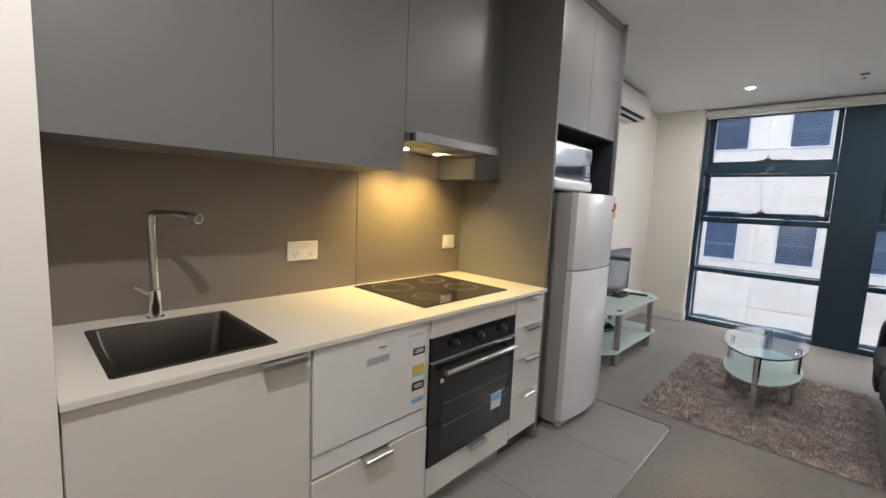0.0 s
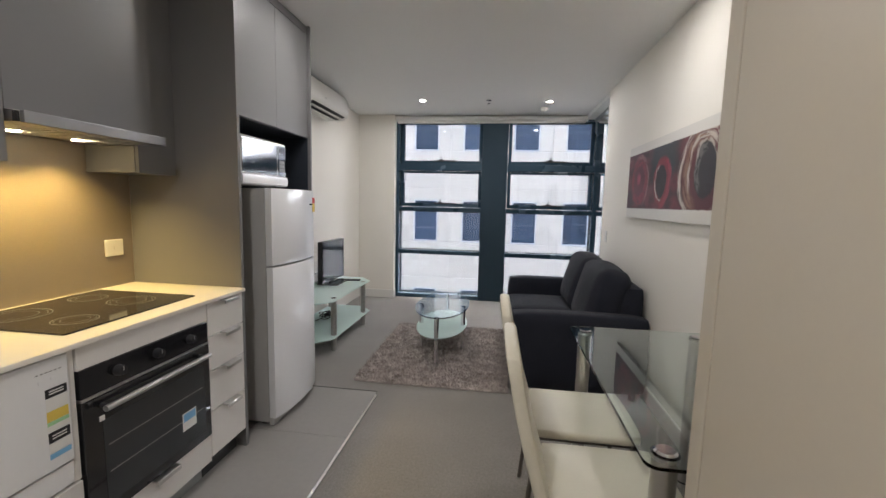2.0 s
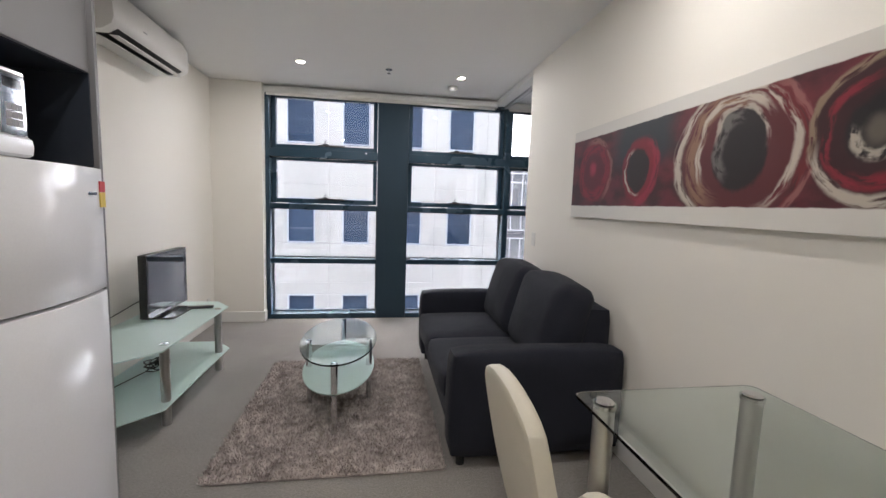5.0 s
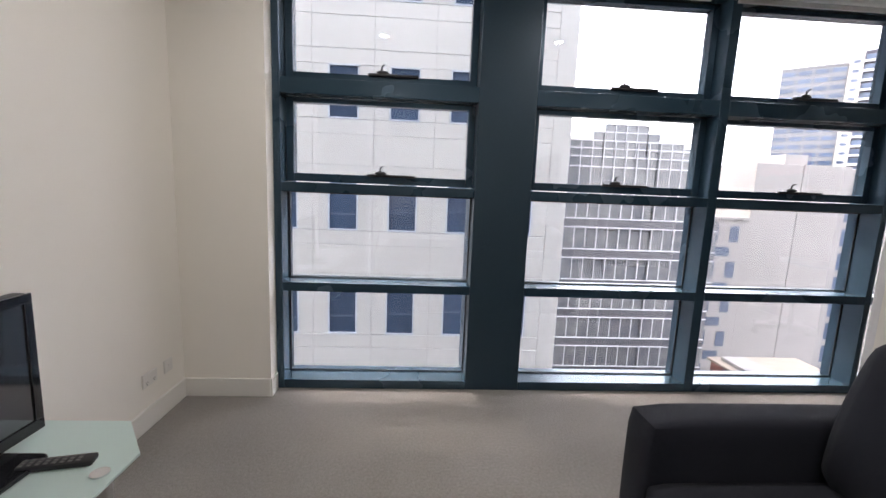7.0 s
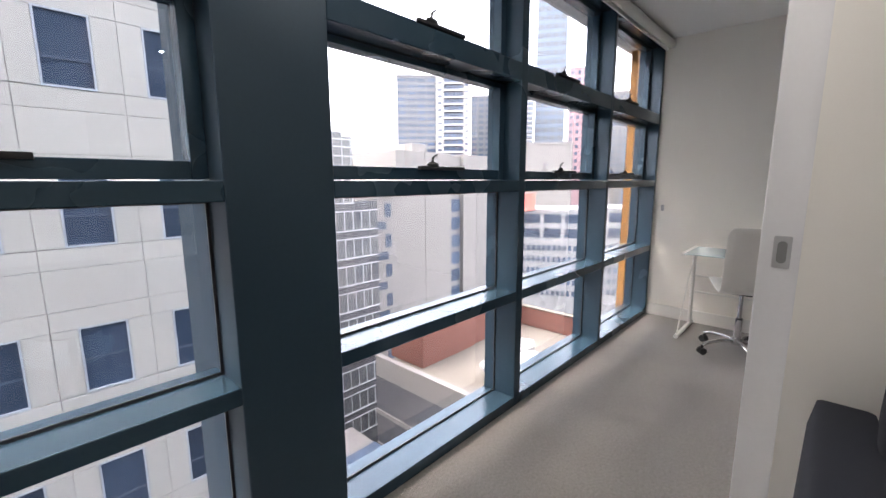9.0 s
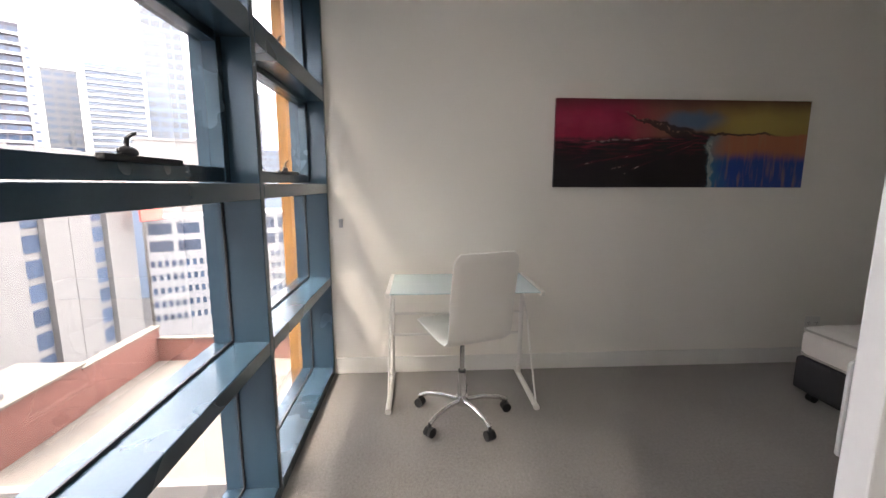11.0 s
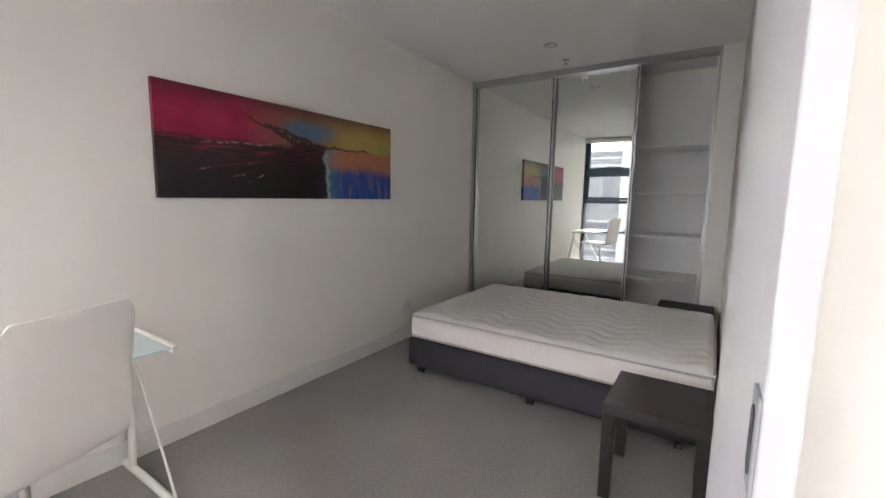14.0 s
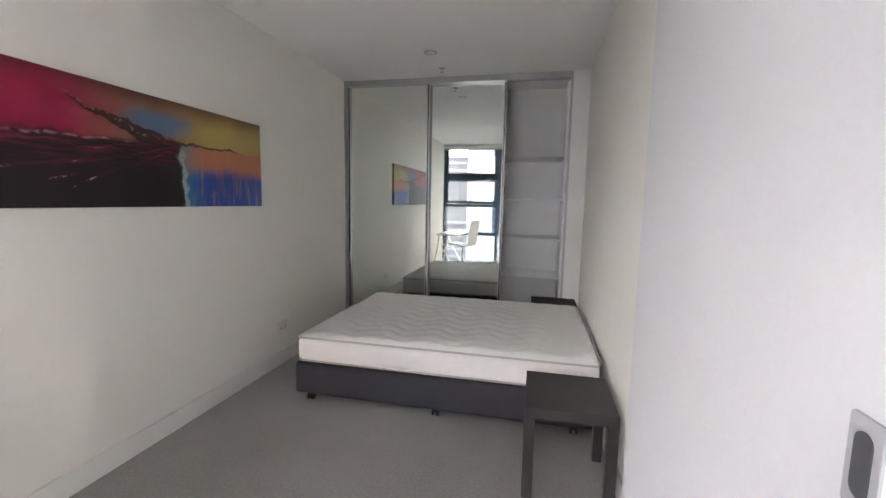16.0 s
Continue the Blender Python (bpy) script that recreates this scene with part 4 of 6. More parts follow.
# shag rug
rug = thing("rug", (1.0, 4.46, 0.0), "shaggy mottled grey-brown rug on the carpet", "rug")
RX0, RX1, RY0, RY1 = 0.42, 1.585, 3.63, 5.14
part("backing", prism_bm(rounded(RX0, RX1, RY0, RY1, 0.02), 0.001, 0.011, 0.003), RUG, rug)
rs = np.random.RandomState(3)
count = 34000
bx, by = rs.uniform(RX0 - 0.006, RX1 + 0.006, count), rs.uniform(RY0 - 0.006, RY1 + 0.006, count)
ang, lean, high, wide = rs.uniform(0, 6.283, count), rs.uniform(0.004, 0.022, count), rs.uniform(0.014, 0.036, count), rs.uniform(0.003, 0.006, count)
way = rs.uniform(0, 6.283, count)
v = np.zeros((count, 3, 3))
v[:, 0] = np.stack([bx - wide * np.cos(ang), by - wide * np.sin(ang), np.full(count, 0.008)], 1)
v[:, 1] = np.stack([bx + wide * np.cos(ang), by + wide * np.sin(ang), np.full(count, 0.008)], 1)
v[:, 2] = np.stack([bx + lean * np.cos(way), by + lean * np.sin(way), high], 1)
v = v.reshape(-1, 3) - np.array(BASE[rug.name])
me = bpy.data.meshes.new("shag_layer")
me.from_pydata(v.tolist(), [], np.arange(count * 3).reshape(-1, 3).tolist())
me.materials.append(RUG)
pile = new("shag_layer", me)
pile.parent = rug
tagged(pile, "long mottled pile", kind="stuff")

# sofa
sofa = thing("sofa", (2.1, 4.4, 0.0), "charcoal two-seat fabric sofa against the partition", "sofa")
SX, SB, SN, SF = 1.60, 2.54, 3.615, 5.245
part("base", cushion_bm((SX + 0.03, SN + 0.13, 0.09), (SB - 0.02, SF - 0.13, 0.30), 0.02, 0.0, 4), SOFA, sofa, "", True)
for y0, y1 in ((SN, SN + 0.165), (SF - 0.165, SF)):
    part("arm", cushion_bm((SX, y0, 0.06), (SB - 0.01, y1, 0.61), 0.035, 0.012, 8), SOFA, sofa, "padded arm", True)
part("back_frame", cushion_bm((SB - 0.20, SN + 0.16, 0.25), (SB - 0.005, SF - 0.16, 0.80), 0.04, 0.01, 6), SOFA, sofa, "", True)
MIDY = (SN + SF) / 2
for y0, y1 in ((SN + 0.168, MIDY - 0.004), (MIDY + 0.004, SF - 0.168)):
    part("seat_cushion", cushion_bm((SX - 0.02, y0, 0.295), (SB - 0.20, y1, 0.445), 0.04, 0.022, 10), SOFA, sofa, "plump seat cushion", True)
    bm = cushion_bm((-0.115, y0 + 0.002, 0.0), (0.115, y1 - 0.002, 0.488), 0.06, 0.035, 12)
    for vert in bm.verts:
        vert.co.x += 0.012 * noise.noise(vert.co * 4.0)
        vert.co.z += 0.010 * noise.noise(vert.co * 3.0 + Vector((5, 0, 0)))
    bmesh.ops.rotate(bm, verts=bm.verts, cent=(0, 0, 0), matrix=Matrix.Rotation(radians(14), 3, "Y"))
    bmesh.ops.translate(bm, verts=bm.verts, vec=(2.225, 0, 0.425))
    part("back_cushion", bm, SOFA, sofa, "plump back cushion", True)
for px in (SX + 0.07, SB - 0.08):
    for py in (SN + 0.07, SF - 0.07):
        rod("foot", (px, py, 0.0), (px, py, 0.07), 0.022, BLACK, sofa, "", 0.028)

# dining table
TX0, TX1, TY0, TY1 = 1.862, 2.528, 1.705, 2.895
table = thing("dining_table", ((TX0 + TX1) / 2, (TY0 + TY1) / 2, 0.0), "clear glass dining table on thick chrome legs", "dining table")
part("tabletop", prism_bm(rounded(TX0, TX1, TY0, TY1, 0.035), 0.740, 0.750, 0.002), TABLE_GLASS, table, "clear glass top")
for px in (TX0 + 0.07, TX1 - 0.07):
    for py in (TY0 + 0.075, TY1 - 0.075):
        rod("leg", (px, py, 0.006), (px, py, 0.728), 0.032, STEEL, table, "", None, 24)
        rod("cap", (px, py, 0.728), (px, py, 0.7395), 0.036, CHROME, table, "chrome fixing disc", None, 24)
        rod("cap", (px, py, 0.7502), (px, py, 0.756), 0.030, CHROME, table, "chrome fixing disc", 0.024, 24)
        rod("foot", (px, py, 0.0), (px, py, 0.007), 0.034, BLACK, table)


def dining_chair(x, y):
    """A high-back chair facing +x, its seat's rear edge at x."""
    c = thing("dining_chair", (x, y, 0.0), "cream leatherette high-back dining chair at the glass table", "chair", "chairs at the glass table")
    part("seat", cushion_bm((x, y - 0.195, 0.425), (x + 0.42, y + 0.195, 0.475), 0.02, 0.010, 8), LEATHER_W, c, "padded seat", True)
    outline = []
    k = 10
    for i in range(k + 1):
        a = math.pi * i / k
        outline.append((y + 0.17 * math.cos(a) ** 1 * (1.0), 0.875 + 0.095 * math.sin(a) ** 0.7))
    outline += [(y - 0.185, 0.70), (y - 0.192, 0.43), (y + 0.192, 0.43), (y + 0.185, 0.70)]
    bm = prism_bm(outline, -0.021, 0.021, 0.012, axis=0)
    bmesh.ops.triangulate(bm, faces=[f for f in bm.faces if len(f.verts) > 4])
    for cut in np.linspace(0.47, 0.92, 10):
        bmesh.ops.bisect_plane(bm, geom=bm.verts[:] + bm.edges[:] + bm.faces[:], plane_co=(0, 0, cut), plane_no=(0, 0, 1))
    for vert in bm.verts:
        h = (vert.co.z - 0.36) / 0.61
        vert.co.x += x + 0.012 - 0.15 * h ** 1.15 - 0.018 * math.sin(math.pi * h)
    part("backrest", bm, LEATHER_W, c, "tall padded backrest", True)
    for px, ex in ((x + 0.02, -0.045), (x + 0.395, 0.015)):
        for s in (-1, 1):
            rod("leg", (px + ex, y + s * 0.178, 0.002), (px, y + s * 0.168, 0.426), 0.0095, CHAIR_LEG, c, "slim dark metal leg", 0.012)
    for s in (-1, 1):
        rod("seat_rail", (x + 0.025, y + s * 0.165, 0.418), (x + 0.395, y + s * 0.165, 0.418), 0.009, CHAIR_LEG, c)
    return c


chair = dining_chair(1.67, 2.055)
copy_thing(chair, Matrix.Translation((1.655, 2.53, 0.0)))


# ---- art ----
class Nodes:
    """Short hand for painting with nodes on an object's own place."""

    def __init__(self, name, rough):
        self.m = bpy.data.materials.new(name)
        self.m.use_nodes = True
        self.n, self.l = self.m.node_tree.nodes, self.m.node_tree.links
        self.p = self.n["Principled BSDF"]
        self.p.inputs["Roughness"].default_value = rough
        where = self.n.new("ShaderNodeTexCoord")
        self.where = where.outputs["Object"]
        xyz = self.n.new("ShaderNodeSeparateXYZ")
        self.l.new(self.where, xyz.inputs[0])
        self.xyz = xyz.outputs

    def put(self, socket, value):
        if isinstance(value, (int, float)):
            socket.default_value = value
        elif isinstance(value, tuple):
            socket.default_value = rgb(value)
        else:
            self.l.new(value, socket)

    def math(self, op, a, b=0.0, c=0.0):
        k = self.n.new("ShaderNodeMath")
        k.operation = op
        for i, v in enumerate((a, b, c)):
            self.put(k.inputs[i], v)
        return k.outputs[0]

    def ramp(self, v, a, b):
        k = self.n.new("ShaderNodeMapRange")
        k.interpolation_type = "SMOOTHSTEP"
        self.put(k.inputs["Value"], v)
        k.inputs["From Min"].default_value, k.inputs["From Max"].default_value = min(a, b), max(a, b)
        if a > b:
            k.inputs["To Min"].default_value, k.inputs["To Max"].default_value = 1.0, 0.0
        return k.outputs[0]

    def mix(self, f, a, b):
        k = self.n.new("ShaderNodeMix")
        k.data_type = "RGBA"
        self.put(k.inputs["Factor"], f)
        self.put(k.inputs["A"], a)
        self.put(k.inputs["B"], b)
        return k.outputs["Result"]

    def noise(self, scale, stretch=(1, 1, 1), detail=5.0):
        mp, k = self.n.new("ShaderNodeMapping"), self.n.new("ShaderNodeTexNoise")
        mp.inputs["Scale"].default_value = stretch
        self.l.new(self.where, mp.inputs["Vector"])
        self.l.new(mp.outputs[0], k.inputs["Vector"])
        k.inputs["Scale"].default_value, k.inputs["Detail"].default_value = scale, detail
        return k.outputs["Fac"]

    def done(self, colour, height=None):
        self.put(self.p.inputs["Base Color"], colour)
        if height:
            b = self.n.new("ShaderNodeBump")
            b.inputs["Strength"].default_value, b.inputs["Distance"].default_value = 0.3, 0.003
            self.l.new(height, b.inputs["Height"])
            self.l.new(b.outputs[0], self.p.inputs["Normal"])
        return self.m


def sunset_paint():
    """Crimson sky over a dark shore, olive light and blue water at one end."""
    a = Nodes("abstract_sunset_paint", 0.36)
    wob = a.math("MULTIPLY_ADD", a.noise(6), 0.12, -0.06)
    fuzz = a.math("MULTIPLY_ADD", a.noise(26, (1, 1, 1), 5), 0.05, -0.025)
    streak = a.noise(5, (1, 1.2, 14), 7)
    u = a.math("ADD", a.math("MULTIPLY", a.xyz[1], -1 / 1.746), wob)
    v = a.math("ADD", a.math("MULTIPLY", a.xyz[2], 1 / 0.572), wob)
    uf, vf = a.math("ADD", u, fuzz), a.math("ADD", v, fuzz)
    sky_c = a.mix(a.ramp(a.noise(4, (1, 1, 2), 4), 0.35, 0.7), (0.27, 0.008, 0.045), (0.36, 0.022, 0.065))
    sky_c = a.mix(a.ramp(u, 0.24, 0.50), sky_c, (0.25, 0.13, 0.075))
    sky_c = a.mix(a.ramp(u, 0.50, 0.78), sky_c, (0.38, 0.27, 0.075))
    spot = a.math("ADD", a.math("POWER", a.math("MULTIPLY_ADD", u, 8.0, -4.2), 2.0), a.math("POWER", a.math("MULTIPLY_ADD", v, 8.0, -6.1), 2.0))
    sky_c = a.mix(a.math("MULTIPLY", a.ramp(spot, 1.5, 0.05), 0.8), sky_c, (0.06, 0.17, 0.32))
    glow_c = a.math("ADD", a.math("POWER", a.math("MULTIPLY_ADD", u, 5.0, -3.9), 2.0), a.math("POWER", a.math("MULTIPLY_ADD", v, 7.0, -5.0), 2.0))
    sky_c = a.mix(a.math("MULTIPLY", a.ramp(glow_c, 1.2, 0.05), 0.6), sky_c, (0.46, 0.36, 0.10))
    sky_c = a.mix(a.math("MULTIPLY", a.ramp(v, 0.82, 1.02), 0.75), sky_c, (0.09, 0.018, 0.022))
    drip = a.noise(9, (1, 3, 0.5), 5)
    water = a.mix(a.ramp(a.math("ADD", v, a.math("MULTIPLY_ADD", drip, 0.12, -0.06)), 0.28, 0.44), (0.010, 0.055, 0.30), (0.45, 0.16, 0.08))
    water = a.mix(a.math("MULTIPLY", a.ramp(drip, 0.50, 0.72), 0.55), water, (0.40, 0.22, 0.12))
    water = a.mix(a.math("MULTIPLY", a.ramp(u, 0.70, 0.60), 0.8), water, (0.05, 0.24, 0.30))
    low = a.math("MULTIPLY", a.ramp(v, 0.625, 0.60), a.ramp(u, 0.58, 0.61))
    c = a.mix(low, sky_c, water)
    rise = a.math("MULTIPLY_ADD", a.ramp(u, 0.34, 0.56), 0.07, 0.555)
    shore = a.math("MULTIPLY", a.ramp(a.math("SUBTRACT", vf, rise), 0.035, -0.02), a.ramp(uf, 0.625, 0.595))
    land = a.mix(a.math("MULTIPLY", a.ramp(v, 0.30, 0.52), a.ramp(streak, 0.44, 0.66)), (0.010, 0.005, 0.009), (0.13, 0.012, 0.030))
    turn = a.math("ARCTAN2", a.math("SUBTRACT", v, 0.60), a.math("MULTIPLY", a.math("SUBTRACT", u, 0.60), 3.0))
    rays = a.n.new("ShaderNodeCombineXYZ")
    a.put(rays.inputs[0], a.math("MULTIPLY", turn, 9.0))
    a.put(rays.inputs[1], a.math("MULTIPLY", u, 2.2))
    fan_n = a.n.new("ShaderNodeTexNoise")
    fan_n.inputs["Scale"].default_value, fan_n.inputs["Detail"].default_value = 2.2, 6
    a.l.new(rays.outputs[0], fan_n.inputs["Vector"])
    fan = fan_n.outputs["Fac"]
    land = a.mix(a.math("MULTIPLY", a.ramp(fan, 0.56, 0.68), a.ramp(v, 0.18, 0.50)), land, (0.20, 0.016, 0.045))
    land = a.mix(a.math("MULTIPLY", a.ramp(fan, 0.665, 0.70), a.ramp(a.noise(24, (1, 1, 1), 4), 0.48, 0.60)), land, (0.50, 0.36, 0.36))
    c = a.mix(shore, c, land)
    gleam = a.math("ABSOLUTE", a.math("SUBTRACT", a.math("ADD", v, a.math("MULTIPLY", u, -0.12)), 0.515))
    gleam = a.math("MULTIPLY", a.math("MULTIPLY", a.ramp(gleam, 0.013, 0.003), a.ramp(u, 0.10, 0.20)), a.math("MULTIPLY", a.ramp(u, 0.48, 0.36), a.ramp(fuzz, -0.006, 0.004)))
    c = a.mix(a.math("MULTIPLY", gleam, 0.4), c, (0.55, 0.45, 0.44))
    bank = a.math("SUBTRACT", a.math("ADD", vf, a.math("MULTIPLY", u, 1.0)), 1.11)
    along = a.math("MULTIPLY", a.ramp(u, 0.255, 0.30), a.ramp(u, 0.56, 0.50))
    thick = a.math("MULTIPLY_ADD", a.ramp(u, 0.28, 0.52), 0.05, 0.012)
    branch = a.math("MULTIPLY", a.math("LESS_THAN", a.math("ABSOLUTE", bank), thick), along)
    c = a.mix(a.math("MULTIPLY", branch, 0.9), c, (0.030, 0.012, 0.012))
    spark = a.math("MULTIPLY", a.math("MULTIPLY", a.ramp(a.math("ABSOLUTE", a.math("ADD", bank, -0.012)), 0.018, 0.004), along), a.ramp(a.noise(40, (1, 1, 1), 3), 0.52, 0.60))
    c = a.mix(a.math("MULTIPLY", spark, 0.6), c, (0.38, 0.22, 0.17))
    line = a.math("MULTIPLY", a.ramp(a.math("ABSOLUTE", a.math("SUBTRACT", vf, 0.615)), 0.016, 0.006), a.math("MULTIPLY", a.ramp(u, 0.93, 0.80), a.ramp(u, 0.46, 0.54)))
    c = a.mix(a.math("MULTIPLY", line, 0.9), c, (0.035, 0.018, 0.014))
    edge = a.math("MULTIPLY", a.ramp(a.math("ABSOLUTE", a.math("SUBTRACT", uf, 0.622)), 0.016, 0.004), a.math("MULTIPLY", a.ramp(v, 0.60, 0.50), a.ramp(fan, 0.40, 0.50)))
    c = a.mix(a.math("MULTIPLY", edge, 0.75), c, (0.45, 0.48, 0.44))
    return a.done(c, streak)


def rings_paint():
    """Loose brushed rings in crimson, black and cream, in a band across a white canvas."""
    a = Nodes("abstract_rings_paint", 0.4)
    wob = a.math("MULTIPLY_ADD", a.noise(4), 0.07, -0.035)
    wob2 = a.math("MULTIPLY_ADD", a.noise(3.3, (1, 1.4, 1)), 0.07, -0.035)
    u = a.math("ADD", a.math("MULTIPLY", a.xyz[1], -1.0), wob)
    v = a.math("ADD", a.xyz[2], wob2)
    brush, hair = a.noise(5, (1, 1, 1.6), 6), a.noise(20, (1, 1, 1), 5)
    c = a.mix(a.ramp(brush, 0.38, 0.64), (0.050, 0.012, 0.018), (0.15, 0.022, 0.034))
    c = a.mix(a.math("MULTIPLY", a.math("MULTIPLY", a.ramp(u, 0.42, 0.60), a.ramp(u, 1.02, 0.88)), a.ramp(v, 0.22, 0.36)), c, (0.030, 0.035, 0.045))

    def away(cu, cv, tall):
        du, dv = a.math("SUBTRACT", u, cu), a.math("MULTIPLY", a.math("SUBTRACT", v, cv), 1 / tall)
        return a.math("SQRT", a.math("ADD", a.math("MULTIPLY", du, du), a.math("MULTIPLY", dv, dv))), du, dv

    def disc(c, cu, cv, tall, r, colour, soft=0.8, strength=0.95):
        d = a.math("ADD", away(cu, cv, tall)[0], a.math("MULTIPLY_ADD", hair, 0.03, -0.015))
        return a.mix(a.math("MULTIPLY", a.ramp(d, r, r * soft), strength), c, colour)

    def stroke(c, cu, cv, tall, r, w, colour, side=None, strength=0.9):
        """A brushed ring, or its half that faces one side; its bristles run round the ring."""
        d, du, dv = away(cu, cv, tall)
        d = a.math("ADD", d, a.math("MULTIPLY_ADD", brush, 0.04, -0.02))
        turn = a.n.new("ShaderNodeCombineXYZ")
        a.put(turn.inputs[0], a.math("MULTIPLY", d, 26.0))
        a.put(turn.inputs[1], a.math("MULTIPLY", a.math("ARCTAN2", dv, du), 0.9))
        a.put(turn.inputs[2], cu * 7.0 + r * 31.0)
        bristle = a.n.new("ShaderNodeTexNoise")
        bristle.inputs["Scale"].default_value, bristle.inputs["Detail"].default_value = 2.4, 4
        a.l.new(turn.outputs[0], bristle.inputs["Vector"])
        m = a.math("MULTIPLY", a.ramp(a.math("ABSOLUTE", a.math("SUBTRACT", d, r)), w, w * 0.35), a.ramp(bristle.outputs["Fac"], 0.36, 0.54))
        if side is not None:
            along = a.math("ADD", a.math("MULTIPLY", du, math.cos(side) / r), a.math("MULTIPLY", dv, math.sin(side) / r))
            m = a.math("MULTIPLY", m, a.ramp(along, -0.1, 0.5))
        return a.mix(a.math("MULTIPLY", m, strength), c, colour)

    cream, red, rose, dark = (0.60, 0.54, 0.46), (0.26, 0.014, 0.032), (0.34, 0.14, 0.13), (0.016, 0.015, 0.018)
    c = disc(c, 0.27, 0.28, 0.95, 0.20, (0.12, 0.012, 0.026))
    c = stroke(c, 0.27, 0.28, 0.95, 0.155, 0.05, red, None, 0.8)
    c = disc(c, 0.26, 0.30, 1.0, 0.06, (0.40, 0.035, 0.075), 0.2)
    c = stroke(c, 0.27, 0.28, 0.95, 0.20, 0.022, rose, 0.5, 0.7)
    c = disc(c, 0.725, 0.26, 1.15, 0.150, (0.22, 0.014, 0.030))
    c = stroke(c, 0.725, 0.26, 1.15, 0.135, 0.03, (0.34, 0.03, 0.055), -0.3, 0.8)
    c = disc(c, 0.715, 0.26, 1.10, 0.100, dark, 0.85)
    c = stroke(c, 0.715, 0.26, 1.10, 0.104, 0.010, cream, math.pi * 1.1, 0.8)
    c = disc(c, 1.30, 0.27, 0.85, 0.30, (0.11, 0.020, 0.026), 0.85)
    c = stroke(c, 1.32, 0.27, 0.95, 0.245, 0.045, (0.17, 0.018, 0.026), 0.0)
    c = stroke(c, 1.30, 0.27, 0.95, 0.215, 0.060, (0.30, 0.17, 0.11), math.pi * 0.9, 0.85)
    c = stroke(c, 1.30, 0.27, 0.85, 0.300, 0.030, cream, math.pi * 0.9)
    c = stroke(c, 1.30, 0.28, 1.10, 0.180, 0.022, cream, math.pi * 0.7, 0.9)
    c = stroke(c, 1.31, 0.28, 1.00, 0.225, 0.022, cream, 0.35, 0.9)
    c = stroke(c, 1.31, 0.27, 0.95, 0.280, 0.018, rose, -0.3, 0.8)
    c = disc(c, 1.31, 0.285, 1.35, 0.125, dark, 0.85)
    c = stroke(c, 1.30, 0.285, 1.35, 0.085, 0.030, (0.17, 0.16, 0.15), math.pi * 0.9, 0.8)
    c = stroke(c, 1.31, 0.30, 1.30, 0.110, 0.014, cream, math.pi * 0.5, 0.7)
    c = disc(c, 1.755, 0.28, 1.08, 0.195, (0.045, 0.014, 0.018), 0.9)
    c = stroke(c, 1.755, 0.28, 1.05, 0.175, 0.026, cream, -math.pi * 0.5)
    c = stroke(c, 1.755, 0.29, 1.05, 0.182, 0.018, (0.32, 0.24, 0.16), math.pi * 0.65, 0.9)
    c = stroke(c, 1.755, 0.28, 1.05, 0.125, 0.032, red, -0.6)
    c = stroke(c, 1.755, 0.28, 1.05, 0.135, 0.022, (0.30, 0.02, 0.04), math.pi, 0.8)
    c = disc(c, 1.750, 0.29, 1.2, 0.085, dark, 0.7)
    c = disc(c, 1.750, 0.285, 1.2, 0.048, (0.14, 0.12, 0.10), 0.3)
    c = stroke(c, 1.752, 0.285, 1.2, 0.050, 0.018, cream, -math.pi * 0.6, 0.8)
    low = a.math("ADD", a.xyz[2], a.math("MULTIPLY_ADD", a.noise(14), 0.012, -0.006))
    band = a.math("MULTIPLY", a.ramp(low, 0.072, 0.078), a.ramp(low, 0.494, 0.488))
    return a.done(a.mix(band, (0.74, 0.72, 0.68), c), brush)


art = thing("canvas_picture", (5.040, 5.013, 1.289), "wide abstract sunset canvas in crimson, black and blue", "picture")
part("canvas", prism_bm([(5.013, 1.289), (3.267, 1.289), (3.267, 1.861), (5.013, 1.861)], 5.040, 5.0665, 0.002, axis=0), sunset_paint(), art)
art = thing("canvas_picture", (2.525, 4.36, 1.291), "wide white canvas with a band of red and black rings", "picture")
part("canvas", prism_bm([(4.36, 1.291), (2.445, 1.291), (2.445, 1.845), (4.36, 1.845)], 2.525, 2.5535, 0.002, axis=0), rings_paint(), art)

# ---- bedroom ----
bed = thing("bed_base", (3.635, 2.9, 0.0), "charcoal upholstered double bed base on castors", "bed base")
BX0, BX1, BY0, BY1 = 2.69, 4.60, 2.235, 3.59
part("body", cushion_bm((BX0, BY0, 0.055), (BX1, BY1, 0.278), 0.03, 0.004, 10), BED_BASE, bed, "", True)
for px in (BX0 + 0.12, (BX0 + BX1) / 2, BX1 - 0.09):
    for py in (BY0 + 0.08, BY1 - 0.06):
        fork = box("castor", (px - 0.012, py - 0.016, 0.03), (px + 0.012, py + 0.016, 0.058), BLACK, bed, 0.002)
        rod("wheel", (px - 0.020, py, 0.024), (px - 0.008, py, 0.024), 0.024, BLACK, fork)
        rod("wheel", (px + 0.008, py, 0.024), (px + 0.020, py, 0.024), 0.024, BLACK, fork)

